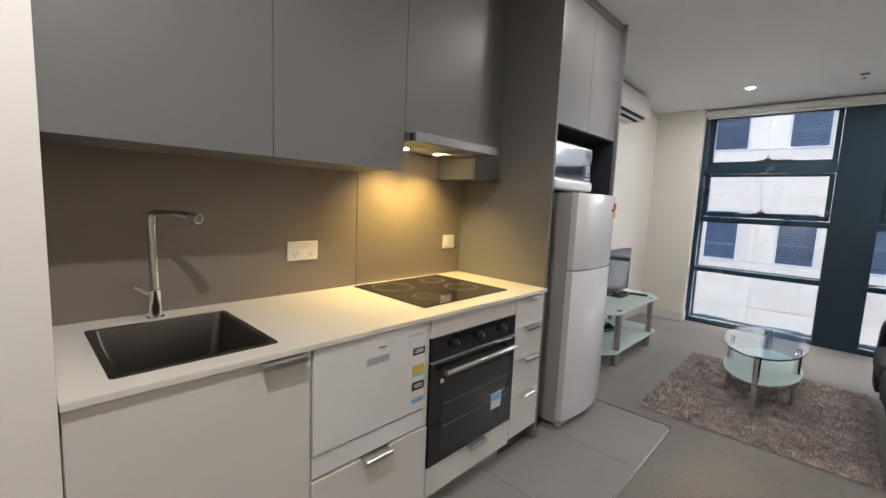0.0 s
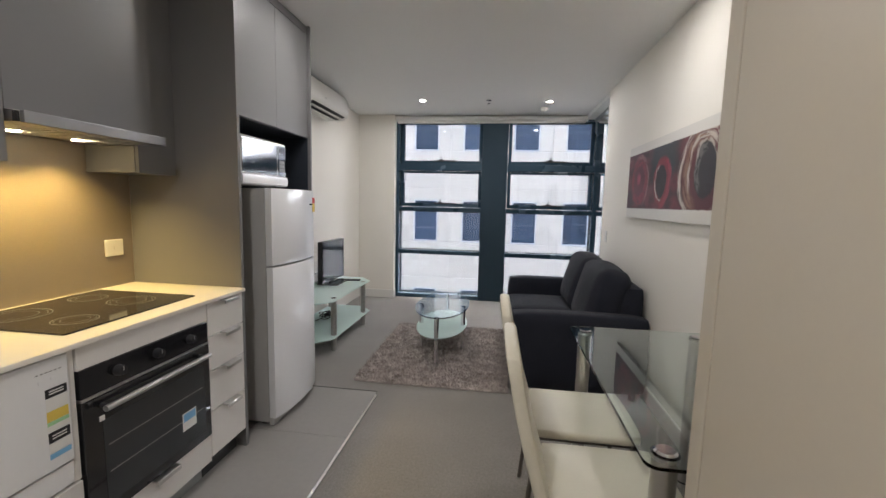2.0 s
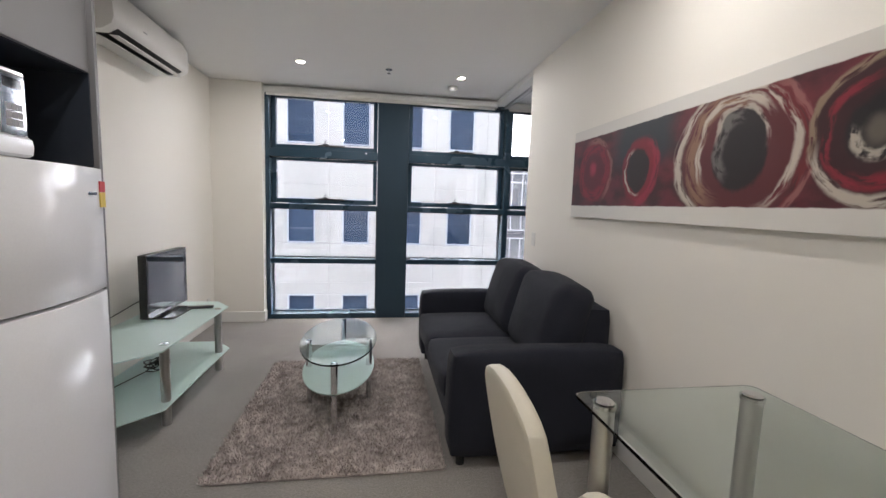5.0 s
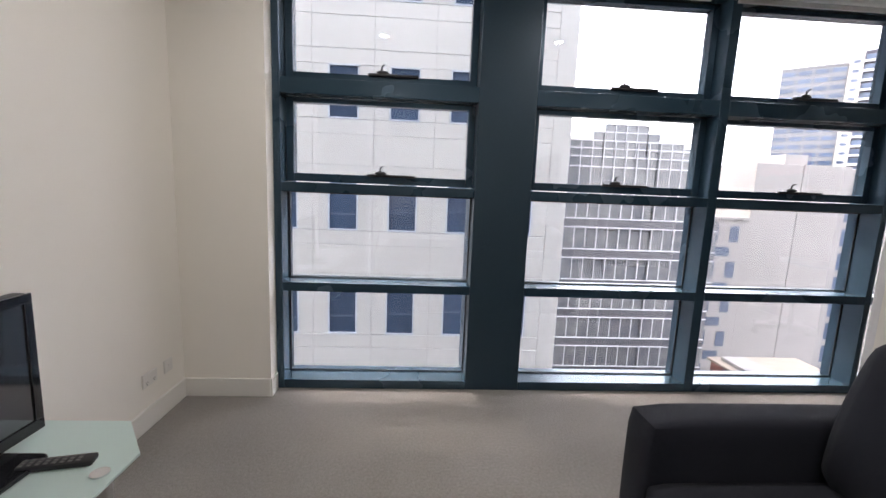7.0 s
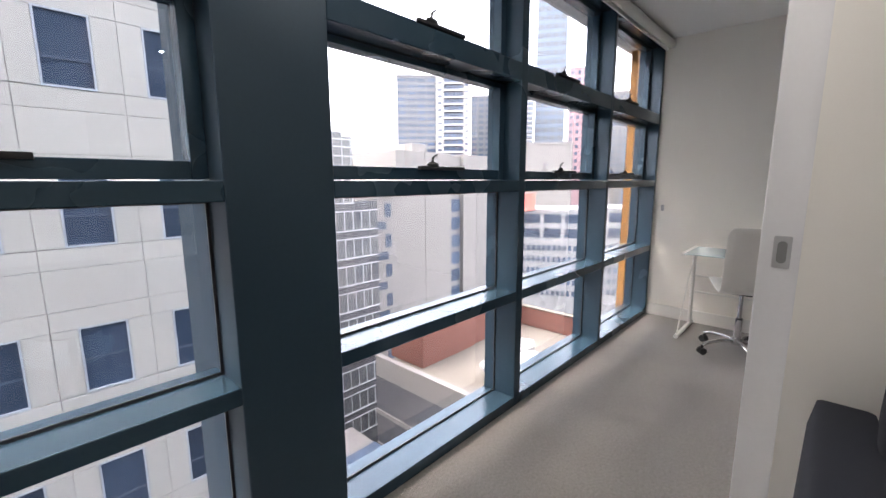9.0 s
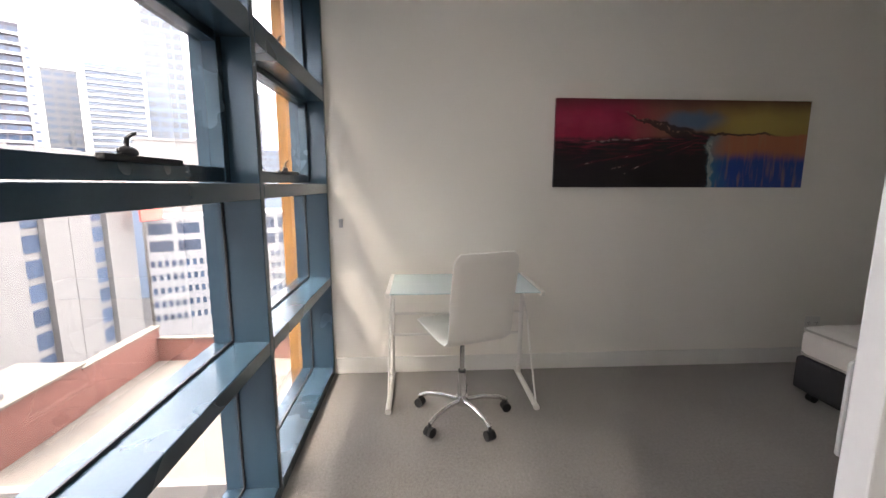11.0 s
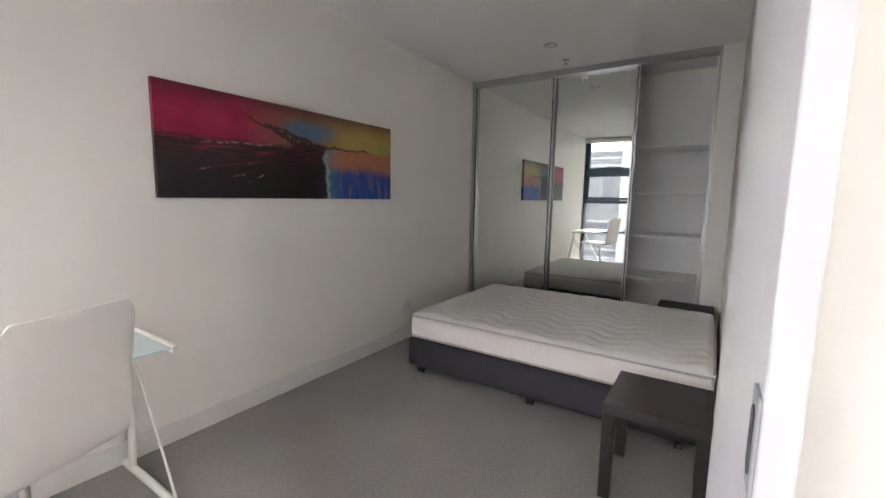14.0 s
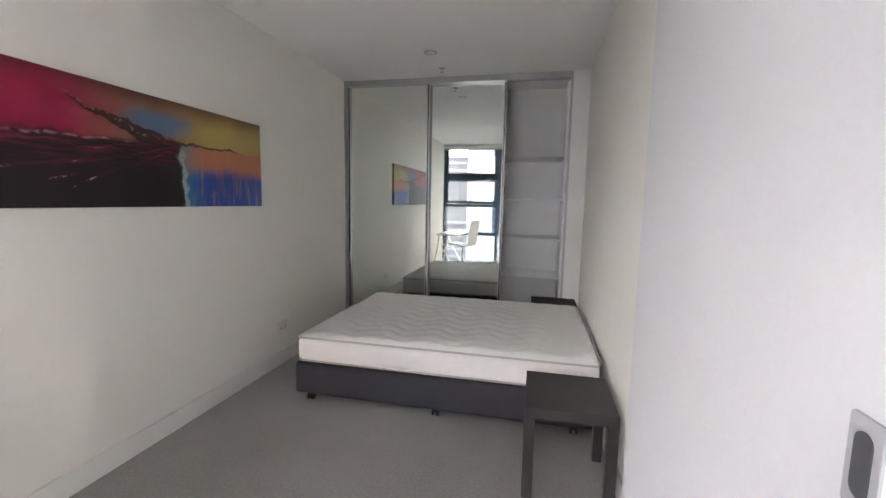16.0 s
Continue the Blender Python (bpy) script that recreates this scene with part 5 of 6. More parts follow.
mat_thing = thing("mattress", (3.635, 2.9, 0.279), "bare off-white quilted mattress on the bed base", "mattress")
MX0, MX1, MY0, MY1, MZ0, MZ1 = 2.68, 4.575, 2.225, 3.60, 0.279, 0.452
part("side_panel", cushion_bm((MX0, MY0, MZ0), (MX1, MY1, MZ1), 0.045, 0.006, 14), MATTRESS_SIDE, mat_thing, "plain side border", True)
nx, ny = 200, 150
gx, gy = np.meshgrid(np.linspace(MX0 + 0.012, MX1 - 0.012, nx), np.linspace(MY0 + 0.012, MY1 - 0.012, ny), indexing="ij")
edge = np.minimum(np.minimum(gx - MX0 - 0.012, MX1 - 0.012 - gx), np.minimum(gy - MY0 - 0.012, MY1 - 0.012 - gy))
quilt = np.abs(np.sin(gy * 27 + 1.1 * np.sin(gx * 19))) ** 0.6 * 0.6 + 0.4 * np.abs(np.sin(gx * 19 + 1.1 * np.sin(gy * 13.5))) ** 0.6
gz = MZ1 - 0.006 + 0.018 * np.clip(edge / 0.05, 0, 1) ** 0.5 + 0.013 * quilt * np.clip(edge / 0.03, 0, 1) + 0.005 * np.sin(gx * 3.1) * np.sin(gy * 4.3)
b0 = BASE[mat_thing.name]
verts = np.stack([gx - b0.x, gy - b0.y, gz - b0.z], -1).reshape(-1, 3)
idx = np.arange(nx * ny).reshape(nx, ny)
faces = np.stack([idx[:-1, :-1], idx[1:, :-1], idx[1:, 1:], idx[:-1, 1:]], -1).reshape(-1, 4)
me = bpy.data.meshes.new("quilted_top")
me.from_pydata(verts.tolist(), [], faces.tolist())
me.shade_smooth()
me.materials.append(MATTRESS)
quilted = new("quilted_top", me)
quilted.parent = mat_thing
for z in (MZ1 - 0.004, MZ0 + 0.018):
    loop = rounded(MX0 + 0.002, MX1 - 0.002, MY0 + 0.002, MY1 - 0.002, 0.05)
    part("piping", tube_bm([(px, py, z) for px, py in loop + loop[:1]], 0.0065, 8), PIPING, mat_thing, "grey corded piping", True)


def side_table(x0, x1, y0, y1, label):
    """A square block-legged side table."""
    t = thing("bedside_table", ((x0 + x1) / 2, (y0 + y1) / 2, 0.0), label, "side table", "bedside tables")
    box("tabletop", (x0, y0, 0.392), (x1, y1, 0.442), BLACK_WOOD, t, 0.002)
    for px in (x0, x1 - 0.048):
        for py in (y0, y1 - 0.048):
            box("leg", (px, py, 0.0), (px + 0.048, py + 0.048, 0.392), BLACK_WOOD, t, 0.002)
    return t


side_table(2.687, 3.09, 3.735, 4.150, "black-brown square side table beside the bed")
side_table(2.687, 3.09, 1.865, 2.205, "black-brown side table between bed and wardrobe")

# wardrobe
WY = 1.855
ward = thing("wardrobe", (3.905, 1.55, 0.0), "built-in wardrobe, mirrored sliding doors pushed to one end", "wardrobe")
box("end_nib", (PART_R, 1.25, 0.0), (2.797, WY + 0.02, CEIL - 0.001), TRIM, ward, 0.002, "white end nib")
box("jamb", (2.797, 1.27, 0.0), (2.817, WY + 0.004, CEIL - 0.03), ALUMINIUM, ward, 0.001, "aluminium jamb")
box("jamb", (5.040, WY - 0.07, 0.0), (RIGHT - 0.001, WY + 0.004, CEIL - 0.03), ALUMINIUM, ward, 0.001, "aluminium jamb")
box("head_track", (2.797, WY - 0.08, CEIL - 0.055), (RIGHT - 0.001, WY + 0.006, CEIL - 0.001), ALUMINIUM, ward, 0.001, "aluminium head track")
box("floor_track", (2.817, WY - 0.08, 0.0), (5.040, WY, 0.014), ALUMINIUM, ward, 0.001, "aluminium floor track")
for x0, x1, y in ((4.155, 5.035, WY - 0.03), (3.400, 4.195, WY - 0.065)):
    dr = box("mirror_door", (x0, y - 0.004, 0.018), (x1, y, CEIL - 0.056), MIRROR, ward, 0.0, "mirrored sliding door")
    for a, b in ((x0, x0 + 0.03), (x1 - 0.03, x1)):
        box("stile", (a, y - 0.012, 0.018), (b, y + 0.020, CEIL - 0.056), ALUMINIUM, dr, 0.002, "aluminium stile")
        box("stile_seal", (a + 0.010, y + 0.020, 0.02), (a + 0.020, y + 0.0206, CEIL - 0.06), BLACK, dr, 0.0, "dark brush seal")
    box("bottom_rail", (x0 + 0.03, y - 0.010, 0.018), (x1 - 0.03, y + 0.014, 0.05), ALUMINIUM, dr, 0.001)
box("back_panel", (2.817, 1.252, 0.0), (5.040, 1.262, CEIL - 0.056), SHELF, ward, 0.0)
box("side_panel", (2.817, 1.262, 0.0), (2.833, WY - 0.085, CEIL - 0.056), SHELF, ward, 0.0)
box("divider", (3.475, 1.262, 0.0), (3.491, WY - 0.10, CEIL - 0.056), SHELF, ward, 0.0)
for z in (1.80, 1.385, 0.99, 0.60, 0.19):
    box("shelf", (2.833, 1.262, z - 0.009), (3.475, 1.765, z + 0.009), SHELF, ward, 0.001)
box("shelf", (3.491, 1.262, 1.83), (5.040, 1.75, 1.85), SHELF, ward, 0.001)
rod("hanging_rail", (3.491, 1.52, 1.75), (5.040, 1.52, 1.75), 0.0125, CHROME, ward)

# desk
desk = thing("desk", (4.685, 5.66, 0.0), "small white metal desk with a frosted glass top", "desk")
DX0, DX1, DY0, DY1 = 4.430, 4.910, 5.235, 6.09
box("tabletop", (DX0, DY0 + 0.022, 0.727), (DX1, DY1 - 0.022, 0.735), DESK_GLASS, desk, 0.002, "frosted glass top")
for s, y in ((1, DY0), (-1, DY1 - 0.022)):
    box("top_rail", (DX0 - 0.005, y, 0.712), (DX1 + 0.004, y + 0.022, 0.738), WHITE_METAL, desk, 0.003)
    yc = y + 0.011 - s * 0.016
    rod("post", (4.855, y + 0.011, 0.712), (4.960, yc, 0.022), 0.015, WHITE_METAL, desk)
    rod("foot", (4.515, yc, 0.017), (5.040, yc, 0.017), 0.017, WHITE_METAL, desk)
    rod("foot_cap", (4.510, yc, 0.017), (4.530, yc, 0.017), 0.0185, PLASTIC_W, desk)
    rod("brace", (4.800, yc, 0.50), (4.533, yc, 0.03), 0.0055, WHITE_METAL, desk)
    rod("brace", (4.800, yc, 0.50), (4.855, y + 0.011, 0.62), 0.0055, WHITE_METAL, desk)
for z in (0.48, 0.33):
    x = 4.855 + 0.105 * (0.712 - z) / 0.69
    rod("crossbar", (x, DY0 + 0.01, z), (x, DY1 - 0.01, z), 0.008, WHITE_METAL, desk)

# swivel chair, turned towards the window
FACING, HX, HY = radians(20), 4.478, 5.675
swivel = thing("swivel_chair", (HX, HY, 0.0), "white leatherette swivel chair on a chrome star base", "office chair")
ca, sa = math.cos(FACING), math.sin(FACING)


def turned(f, s, z):
    return (HX + f * ca - s * sa, HY + f * sa + s * ca, z)


profile = [(0.25, 0.515), (0.22, 0.528), (0.10, 0.512), (-0.08, 0.500), (-0.165, 0.508), (-0.20, 0.535), (-0.215, 0.60), (-0.232, 0.75), (-0.258, 0.90), (-0.275, 0.985)]
bm = bmesh.new()
rows = []
steps = 14
fine = []
for (a, b), (c, d) in zip(profile, profile[1:]):
    for i in range(4):
        fine.append((a + (c - a) * i / 4, b + (d - b) * i / 4))
fine.append(profile[-1])
for side in (0, 1):
    grid = []
    for i, (f, z) in enumerate(fine):
        e0, e1 = fine[max(i - 1, 0)], fine[min(i + 1, len(fine) - 1)]
        tx, tz = e1[0] - e0[0], e1[1] - e0[1]
        ln = math.hypot(tx, tz)
        off = 0.011 if side else -0.011
        end = min(i, len(fine) - 1 - i)
        half = 0.180 - (0.03 if end == 0 else 0.012 if end == 1 else 0.003 if end == 2 else 0)
        row = []
        for k in range(steps + 1):
            s = -half + 2 * half * k / steps
            thin = 1.0 if 0 < k < steps and 0 < i < len(fine) - 1 else 0.3
            row.append(bm.verts.new(turned(f + off * thin * tz / ln, s, z - off * thin * tx / ln)))
        grid.append(row)
    rows.append(grid)
k1, k2 = len(fine), steps + 1
for g in rows:
    for i in range(k1 - 1):
        for k in range(k2 - 1):
            bm.faces.new((g[i][k], g[i + 1][k], g[i + 1][k + 1], g[i][k + 1]))
for i in range(k1 - 1):
    for k in (0, k2 - 1):
        bm.faces.new((rows[0][i][k], rows[0][i + 1][k], rows[1][i + 1][k], rows[1][i][k]))
for k in range(k2 - 1):
    for i in (0, k1 - 1):
        bm.faces.new((rows[0][i][k], rows[0][i][k + 1], rows[1][i][k + 1], rows[1][i][k]))
bmesh.ops.recalc_face_normals(bm, faces=bm.faces)
part("seat_shell", bm, CHAIR_W, swivel, "one-piece padded seat and back", True)
box("seat_plate", (HX - 0.07, HY - 0.07, 0.468), (HX + 0.07, HY + 0.07, 0.488), BLACK, swivel, 0.004)
part("lever", tube_bm([turned(0, 0.02, 0.47), turned(-0.02, -0.14, 0.465), turned(-0.02, -0.20, 0.462)], 0.005, 8), BLACK, swivel, "black lift lever", True)
rod("gas_lift", (HX, HY, 0.26), (HX, HY, 0.47), 0.014, CHROME, swivel)
rod("column", (HX, HY, 0.11), (HX, HY, 0.27), 0.025, CHROME, swivel)
rod("collar", (HX, HY, 0.262), (HX, HY, 0.28), 0.022, BLACK, swivel)
rod("hub", (HX, HY, 0.075), (HX, HY, 0.125), 0.034, CHROME, swivel)
for i in range(5):
    a = radians(63 + 72 * i)
    ux, uy = math.cos(a), math.sin(a)
    part("arm", tube_bm([(HX + 0.02 * ux, HY + 0.02 * uy, 0.100), (HX + 0.12 * ux, HY + 0.12 * uy, 0.106), (HX + 0.22 * ux, HY + 0.22 * uy, 0.092), (HX + 0.265 * ux, HY + 0.265 * uy, 0.07)], 0.0125, 10), CHROME, swivel, "", True)
    cx, cy = HX + 0.265 * ux, HY + 0.265 * uy
    castor = rod("castor", (cx, cy, 0.045), (cx, cy, 0.075), 0.009, BLACK, swivel)
    for o in (-0.013, 0.013):
        rod("wheel", (cx - (o + 0.009) * uy, cy + (o + 0.009) * ux, 0.027), (cx - (o - 0.009) * uy, cy + (o - 0.009) * ux, 0.027), 0.027, BLACK, castor)

# ---- outside ----
GROUND = -32.0
ASPHALT = material("asphalt", (0.06, 0.06, 0.062), 0.9, grain=2, patches=0.05, amount=0.5)
PRECAST = material("cream_precast_panel", (0.72, 0.685, 0.64), 0.8, second=(0.63, 0.60, 0.56), grain=6, patches=0.35, amount=0.6, random=0.03)
JOINT = material("panel_joint", (0.36, 0.34, 0.32), 0.9, grain=5)
OFFICE_GLASS = material("blue_office_glass", (0.055, 0.082, 0.135), 0.12, second=(0.09, 0.12, 0.175), grain=0.8, patches=0.3, amount=0.7, random=0.25)
BLIND_RAIL = material("faded_blue_blind_rail", (0.13, 0.16, 0.22), 0.4, grain=4)
REVEAL = material("pale_window_reveal", (0.66, 0.71, 0.78), 0.5, grain=5)
CURTAIN = material("grey_curtain_glass", (0.085, 0.095, 0.115), 0.12, second=(0.21, 0.21, 0.205), grain=0.9, patches=0.3, amount=1.0)
SPANDREL = material("dark_spandrel_glass", (0.13, 0.13, 0.14), 0.2, second=(0.09, 0.09, 0.10), grain=0.7, patches=0.2, amount=0.8)
WHITE_BAND = material("white_metal_band", (0.62, 0.63, 0.64), 0.5, grain=3)
RENDERED = material("pale_rendered_concrete", (0.25, 0.235, 0.222), 0.85, second=(0.205, 0.192, 0.184), grain=0.8, patches=0.08, amount=0.6)
GREY_TOWER = material("grey_tower_concrete", (0.20, 0.197, 0.195), 0.85, second=(0.165, 0.162, 0.16), grain=0.5, patches=0.05, amount=0.5)
BLUE_TOWER = material("blue_tower_glass", (0.15, 0.20, 0.28), 0.3, second=(0.21, 0.26, 0.33), grain=0.3, patches=0.05, amount=0.7)
PALE_TOWER = material("pale_grey_tower_panels", (0.36, 0.355, 0.35), 0.8, second=(0.31, 0.305, 0.30), grain=0.5, patches=0.06, amount=0.6)
CREAM_TOWER = material("cream_tower_render", (0.46, 0.43, 0.39), 0.8, second=(0.41, 0.38, 0.345), grain=0.5, patches=0.06, amount=0.5)
DARK_TOWER = material("dark_tower_cladding", (0.10, 0.095, 0.115), 0.7, second=(0.08, 0.076, 0.09), grain=0.5, patches=0.06, amount=0.5)
BLUE_RIBBON = material("blue_ribbon_glass", (0.06, 0.078, 0.115), 0.15, second=(0.10, 0.12, 0.16), grain=1.5, patches=0.3, amount=0.8)
PINK_TOWER = material("pink_tower_stone", (0.42, 0.27, 0.28), 0.8, second=(0.36, 0.24, 0.25), grain=0.3, amount=0.5)
BRICK = material("red_brickwork", (0.21, 0.085, 0.065), 0.85, second=(0.165, 0.07, 0.055), grain=1.5, patches=0.2, amount=0.6, bump=0.2)
DECK = material("roof_terrace_paving", (0.19, 0.165, 0.135), 0.85, second=(0.15, 0.13, 0.11), grain=1.2, patches=0.3, amount=0.6)
ROOF = material("pale_roof_sheet", (0.24, 0.22, 0.21), 0.7, second=(0.19, 0.175, 0.17), grain=0.8, patches=0.1, amount=0.5)
CANOPY = material("white_canopy_fabric", (0.45, 0.44, 0.42), 0.7, grain=3)
ORANGE = material("orange_fin_paint", (0.42, 0.20, 0.05), 0.5, grain=20, amount=0.3)
RED_SIGN = material("coral_sign_panel", (0.70, 0.16, 0.12), 0.6, grain=2)

tagged(box("ground", (-2200, -2200, GROUND - 1), (2200, 2200, GROUND), ASPHALT, None, 0.0), "distant street level far below the windows", "ground", kind="structure")


def mesh_of(bm, mat, name):
    me = bpy.data.meshes.new(name)
    bm.to_mesh(me)
    bm.free()
    me.materials.append(mat)
    return me


def piece(name, me, place, parent):
    """One of many alike pieces that share a mesh; place is in the parent thing's own measure."""
    ob = new(name, me)
    ob.parent = parent
    ob.location = place
    return ob


# facing office building
FY = 21.0
office = thing("office_building", (-8.0, FY, GROUND), "cream precast office block across the street with blue windows", "building")
part("core", box_bm((-34, FY + 0.03, GROUND), (6.95, FY + 14, 20)), JOINT, office)
BAY, STOREY, WIN_W, WIN_H = 2.39, 4.40, 1.18, 2.03


def slab_mesh(w, h, d, mat, name):
    return mesh_of(box_bm((-w / 2, -d, 0), (w / 2, 0, h), 0.012, 1), mat, name)


g = 0.012
spandrel, strip = slab_mesh(BAY - g, 1.20 - g, 0.05, PRECAST, "spandrel_panel"), slab_mesh(BAY - g, 0.58 - g, 0.05, PRECAST, "strip_panel")
jamb_w = (BAY - WIN_W) / 2
jamb = slab_mesh(jamb_w - g, WIN_H - g, 0.05, PRECAST, "jamb_panel")
pane_me = mesh_of(box_bm((-WIN_W / 2, -0.006, 0), (WIN_W / 2, 0.0, WIN_H)), OFFICE_GLASS, "office_pane")
bm = bmesh.new()
for lo, hi in (((-WIN_W / 2, -0.06, 0), (-WIN_W / 2 + 0.05, -0.007, WIN_H)), ((WIN_W / 2 - 0.05, -0.06, 0), (WIN_W / 2, -0.007, WIN_H)), ((-WIN_W / 2 + 0.05, -0.06, 0), (WIN_W / 2 - 0.05, -0.007, 0.06)), ((-WIN_W / 2 + 0.05, -0.06, WIN_H - 0.05), (WIN_W / 2 - 0.05, -0.007, WIN_H))):
    box_bm(lo, hi, bm=bm)
frame_me = mesh_of(bm, REVEAL, "office_window_frame")
rail_me = mesh_of(box_bm((-WIN_W / 2 + 0.05, -0.02, 0), (WIN_W / 2 - 0.05, -0.008, 0.07)), BLIND_RAIL, "blind_rail")
ox, oz = -8.0, GROUND
for j in range(-4, 5):
    b = -0.53 + STOREY * j - oz
    for k in range(-5, 4):
        cx = -2.20 + BAY * k - ox
        piece("panel", spandrel, (cx, 0.03, b - 1.79), office)
        piece("panel", strip, (cx, 0.03, b - 0.59), office)
        piece("panel", strip, (cx, 0.03, b + WIN_H), office)
        piece("panel", jamb, (cx - (BAY - jamb_w) / 2, 0.03, b), office)
        piece("panel", jamb, (cx + (BAY - jamb_w) / 2, 0.03, b), office)
        win = piece("window", frame_me, (cx, 0.03, b), office)
        piece("pane", pane_me, (0, -0.002, 0), win)
        piece("blind_rail", rail_me, (0, -0.002, 0.62 + 0.5 * ((3 * j + 5 * k) % 4) / 4), win)
part("corner_panel", box_bm((6.18, FY - 0.02, GROUND), (6.95, FY + 0.029, 20), 0.01), PRECAST, office)

# curtain-walled building beyond it: window bands between white lines, dark spandrels, a stepped top
GY, CELL, FLOOR_H = 39.0, 0.99, 2.68
tower = thing("glass_building", (20, GY, GROUND), "grey curtain-walled block with white bands and a stepped top", "building")
STEPS = [(9.4, 15.33, 5.87), (15.33, 16.3, 6.56), (16.3, 20.1, 7.25), (20.1, 21.15, 6.54), (21.15, 23.4, 5.83), (23.4, 24.45, 5.47)]
for x0, x1, zt in STEPS:
    part("bay", box_bm((x0, GY + (0 if zt < 6 else 0.15), GROUND), (x1, GY + 14, zt)), CURTAIN, tower)
part("wing", box_bm((24.45, GY, GROUND), (27.2, GY + 14, -0.55)), CURTAIN, tower)
line_me = mesh_of(box_bm((9.4 - 20, -0.10, -0.045), (24.45 - 20, 0.0, 0.045)), WHITE_BAND, "band_line")
wide_me = mesh_of(box_bm((9.4 - 20, -0.10, -0.045), (27.2 - 20, 0.0, 0.045)), WHITE_BAND, "band_line")
spandrel_me = mesh_of(box_bm((9.4 - 20, -0.03, -0.72), (27.2 - 20, 0.0, -0.045)), SPANDREL, "spandrel")
post_me = mesh_of(box_bm((-0.028, -0.07, -1.91), (0.028, 0.0, 0)), WHITE_BAND, "mullion")
tall_me = mesh_of(box_bm((-0.028, -0.07, 0), (0.028, 0.0, 2.5)), WHITE_BAND, "mullion")
for k in range(-1, 9):
    z = -1.5 - FLOOR_H * k - GROUND
    for dz in (0.0, -1.91):
        piece("band_line", line_me if k < 0 else wide_me, (0, 0, z + dz), tower)
    if k >= 0:
        piece("spandrel", spandrel_me, (0, 0, z + 0.75), tower)
    for i in range(14 if k >= 0 else 12):
        piece("mullion", post_me, (13.35 + CELL * i - 20, 0, z), tower)
for z in (3.67, 4.5, 5.19, 5.83):
    piece("band_line", line_me, (0, 0, z - GROUND), tower)
for i in range(12):
    piece("mullion", tall_me, (13.35 + CELL * i - 20, 0, 1.18 - GROUND), tower)
for x0, x1, zt in STEPS:
    n = max(1, round((x1 - x0) / CELL))
    if zt > 5.9:
        for i in range(n + 1):
            part("mullion", box_bm((x0 + (x1 - x0) * i / n - 0.025, GY + 0.08, 4.5), (x0 + (x1 - x0) * i / n + 0.025, GY + 0.15, zt)), WHITE_BAND, tower)
        for z in (6.56, 7.22):
            if z < zt + 0.1:
                part("band_line", box_bm((x0, GY + 0.07, z - 0.04), (x1, GY + 0.15, z + 0.03)), WHITE_BAND, tower)
for i in range(12):
    x = 13.35 + CELL * i
    part("mullion", box_bm((x - 0.025, GY - 0.07, 3.67), (x + 0.025, GY, 5.83 if x < 23.3 else 5.45)), WHITE_BAND, tower)

EYE = Vector((0.77, 5.3, 1.31))


def city_building(name, label, az0, az1, r, el, wall_mat, cols, rows, glass_mat=OFFICE_GLASS, foot=GROUND, win=(0.62, 0.5), depth=14, bands=False, low=None, small=None):
    """A far block that faces the flat: width from its bearings, height from its elevation, with real windows."""
    mid = radians((az0 + az1) / 2)
    half = r * math.tan(radians(az1 - az0) / 2)
    top_z = EYE.z + r * math.tan(radians(el))
    t = thing(name, (EYE.x + r * math.sin(mid), EYE.y + r * math.cos(mid), foot), label, "building")
    t.rotation_euler = (0, 0, -mid)
    base = BASE[t.name]
    BASE[t.name] = Vector((0, 0, 0))
    h = top_z - foot
    part("wall", box_bm((-half, 0, 0), (half, depth, h), 0.05, 1), wall_mat, t)
    part("parapet", box_bm((-half - 0.1, -0.1, h), (half + 0.1, depth, h + 0.5)), wall_mat, t)
    low = 0.45 * h if low is None else low - foot
    dx, dz = 2 * half / cols, (h - low) / rows
    w, hh = dx * win[0], dz * win[1]
    bm = box_bm((-w / 2, -0.02, 0), (w / 2, 0.05, hh))
    me = mesh_of(bm, glass_mat, "far_window")
    for i in range(cols):
        for j in range(rows):
            piece("window", me, (-half + dx * (i + 0.5), -0.04, low + dz * (j + 0.25)), t)
    if small:
        n, floors, step = small
        sme = mesh_of(box_bm((-half / n * 0.55, -0.02, 0), (half / n * 0.55, 0.05, step * 0.45)), OFFICE_GLASS, "small_window")
        for i in range(n):
            for j in range(floors):
                piece("window", sme, (-half + 2 * half * (i + 0.5) / n, -0.04, low - step * (j + 0.8)), t)
    if bands:
        bme = mesh_of(box_bm((-half - 0.15, -0.6, 0), (half + 0.15, 0.0, dz * 0.22)), WHITE_BAND, "balcony")
        for j in range(rows):
            piece("balcony", bme, (0, 0, low + dz * j), t)
    return t


city_building("apartment_tower", "grey apartment tower with rows of dark windows", 41.1, 46.25, 130, 13.3, GREY_TOWER, 4, 14, win=(0.82, 0.5), low=6)
city_building("apartment_tower", "cream corner of the apartment tower", 46.25, 47.25, 129.4, 13.9, CREAM_TOWER, 1, 14, win=(0.5, 0.32), low=6)
city_building("apartment_tower", "dark flank of the apartment tower with white balconies", 47.25, 49.9, 130, 14.1, DARK_TOWER, 3, 14, win=(0.8, 0.55), bands=True, low=6)
city_building("apartment_tower", "cream end of the apartment tower", 49.9, 50.65, 129.4, 12.8, CREAM_TOWER, 1, 13, win=(0.5, 0.32), low=6)
city_building("apartment_tower", "greenish-grey apartment tower further off", 50.9, 53.6, 160, 10.8, GREY_TOWER, 3, 14, win=(0.7, 0.5), low=4)
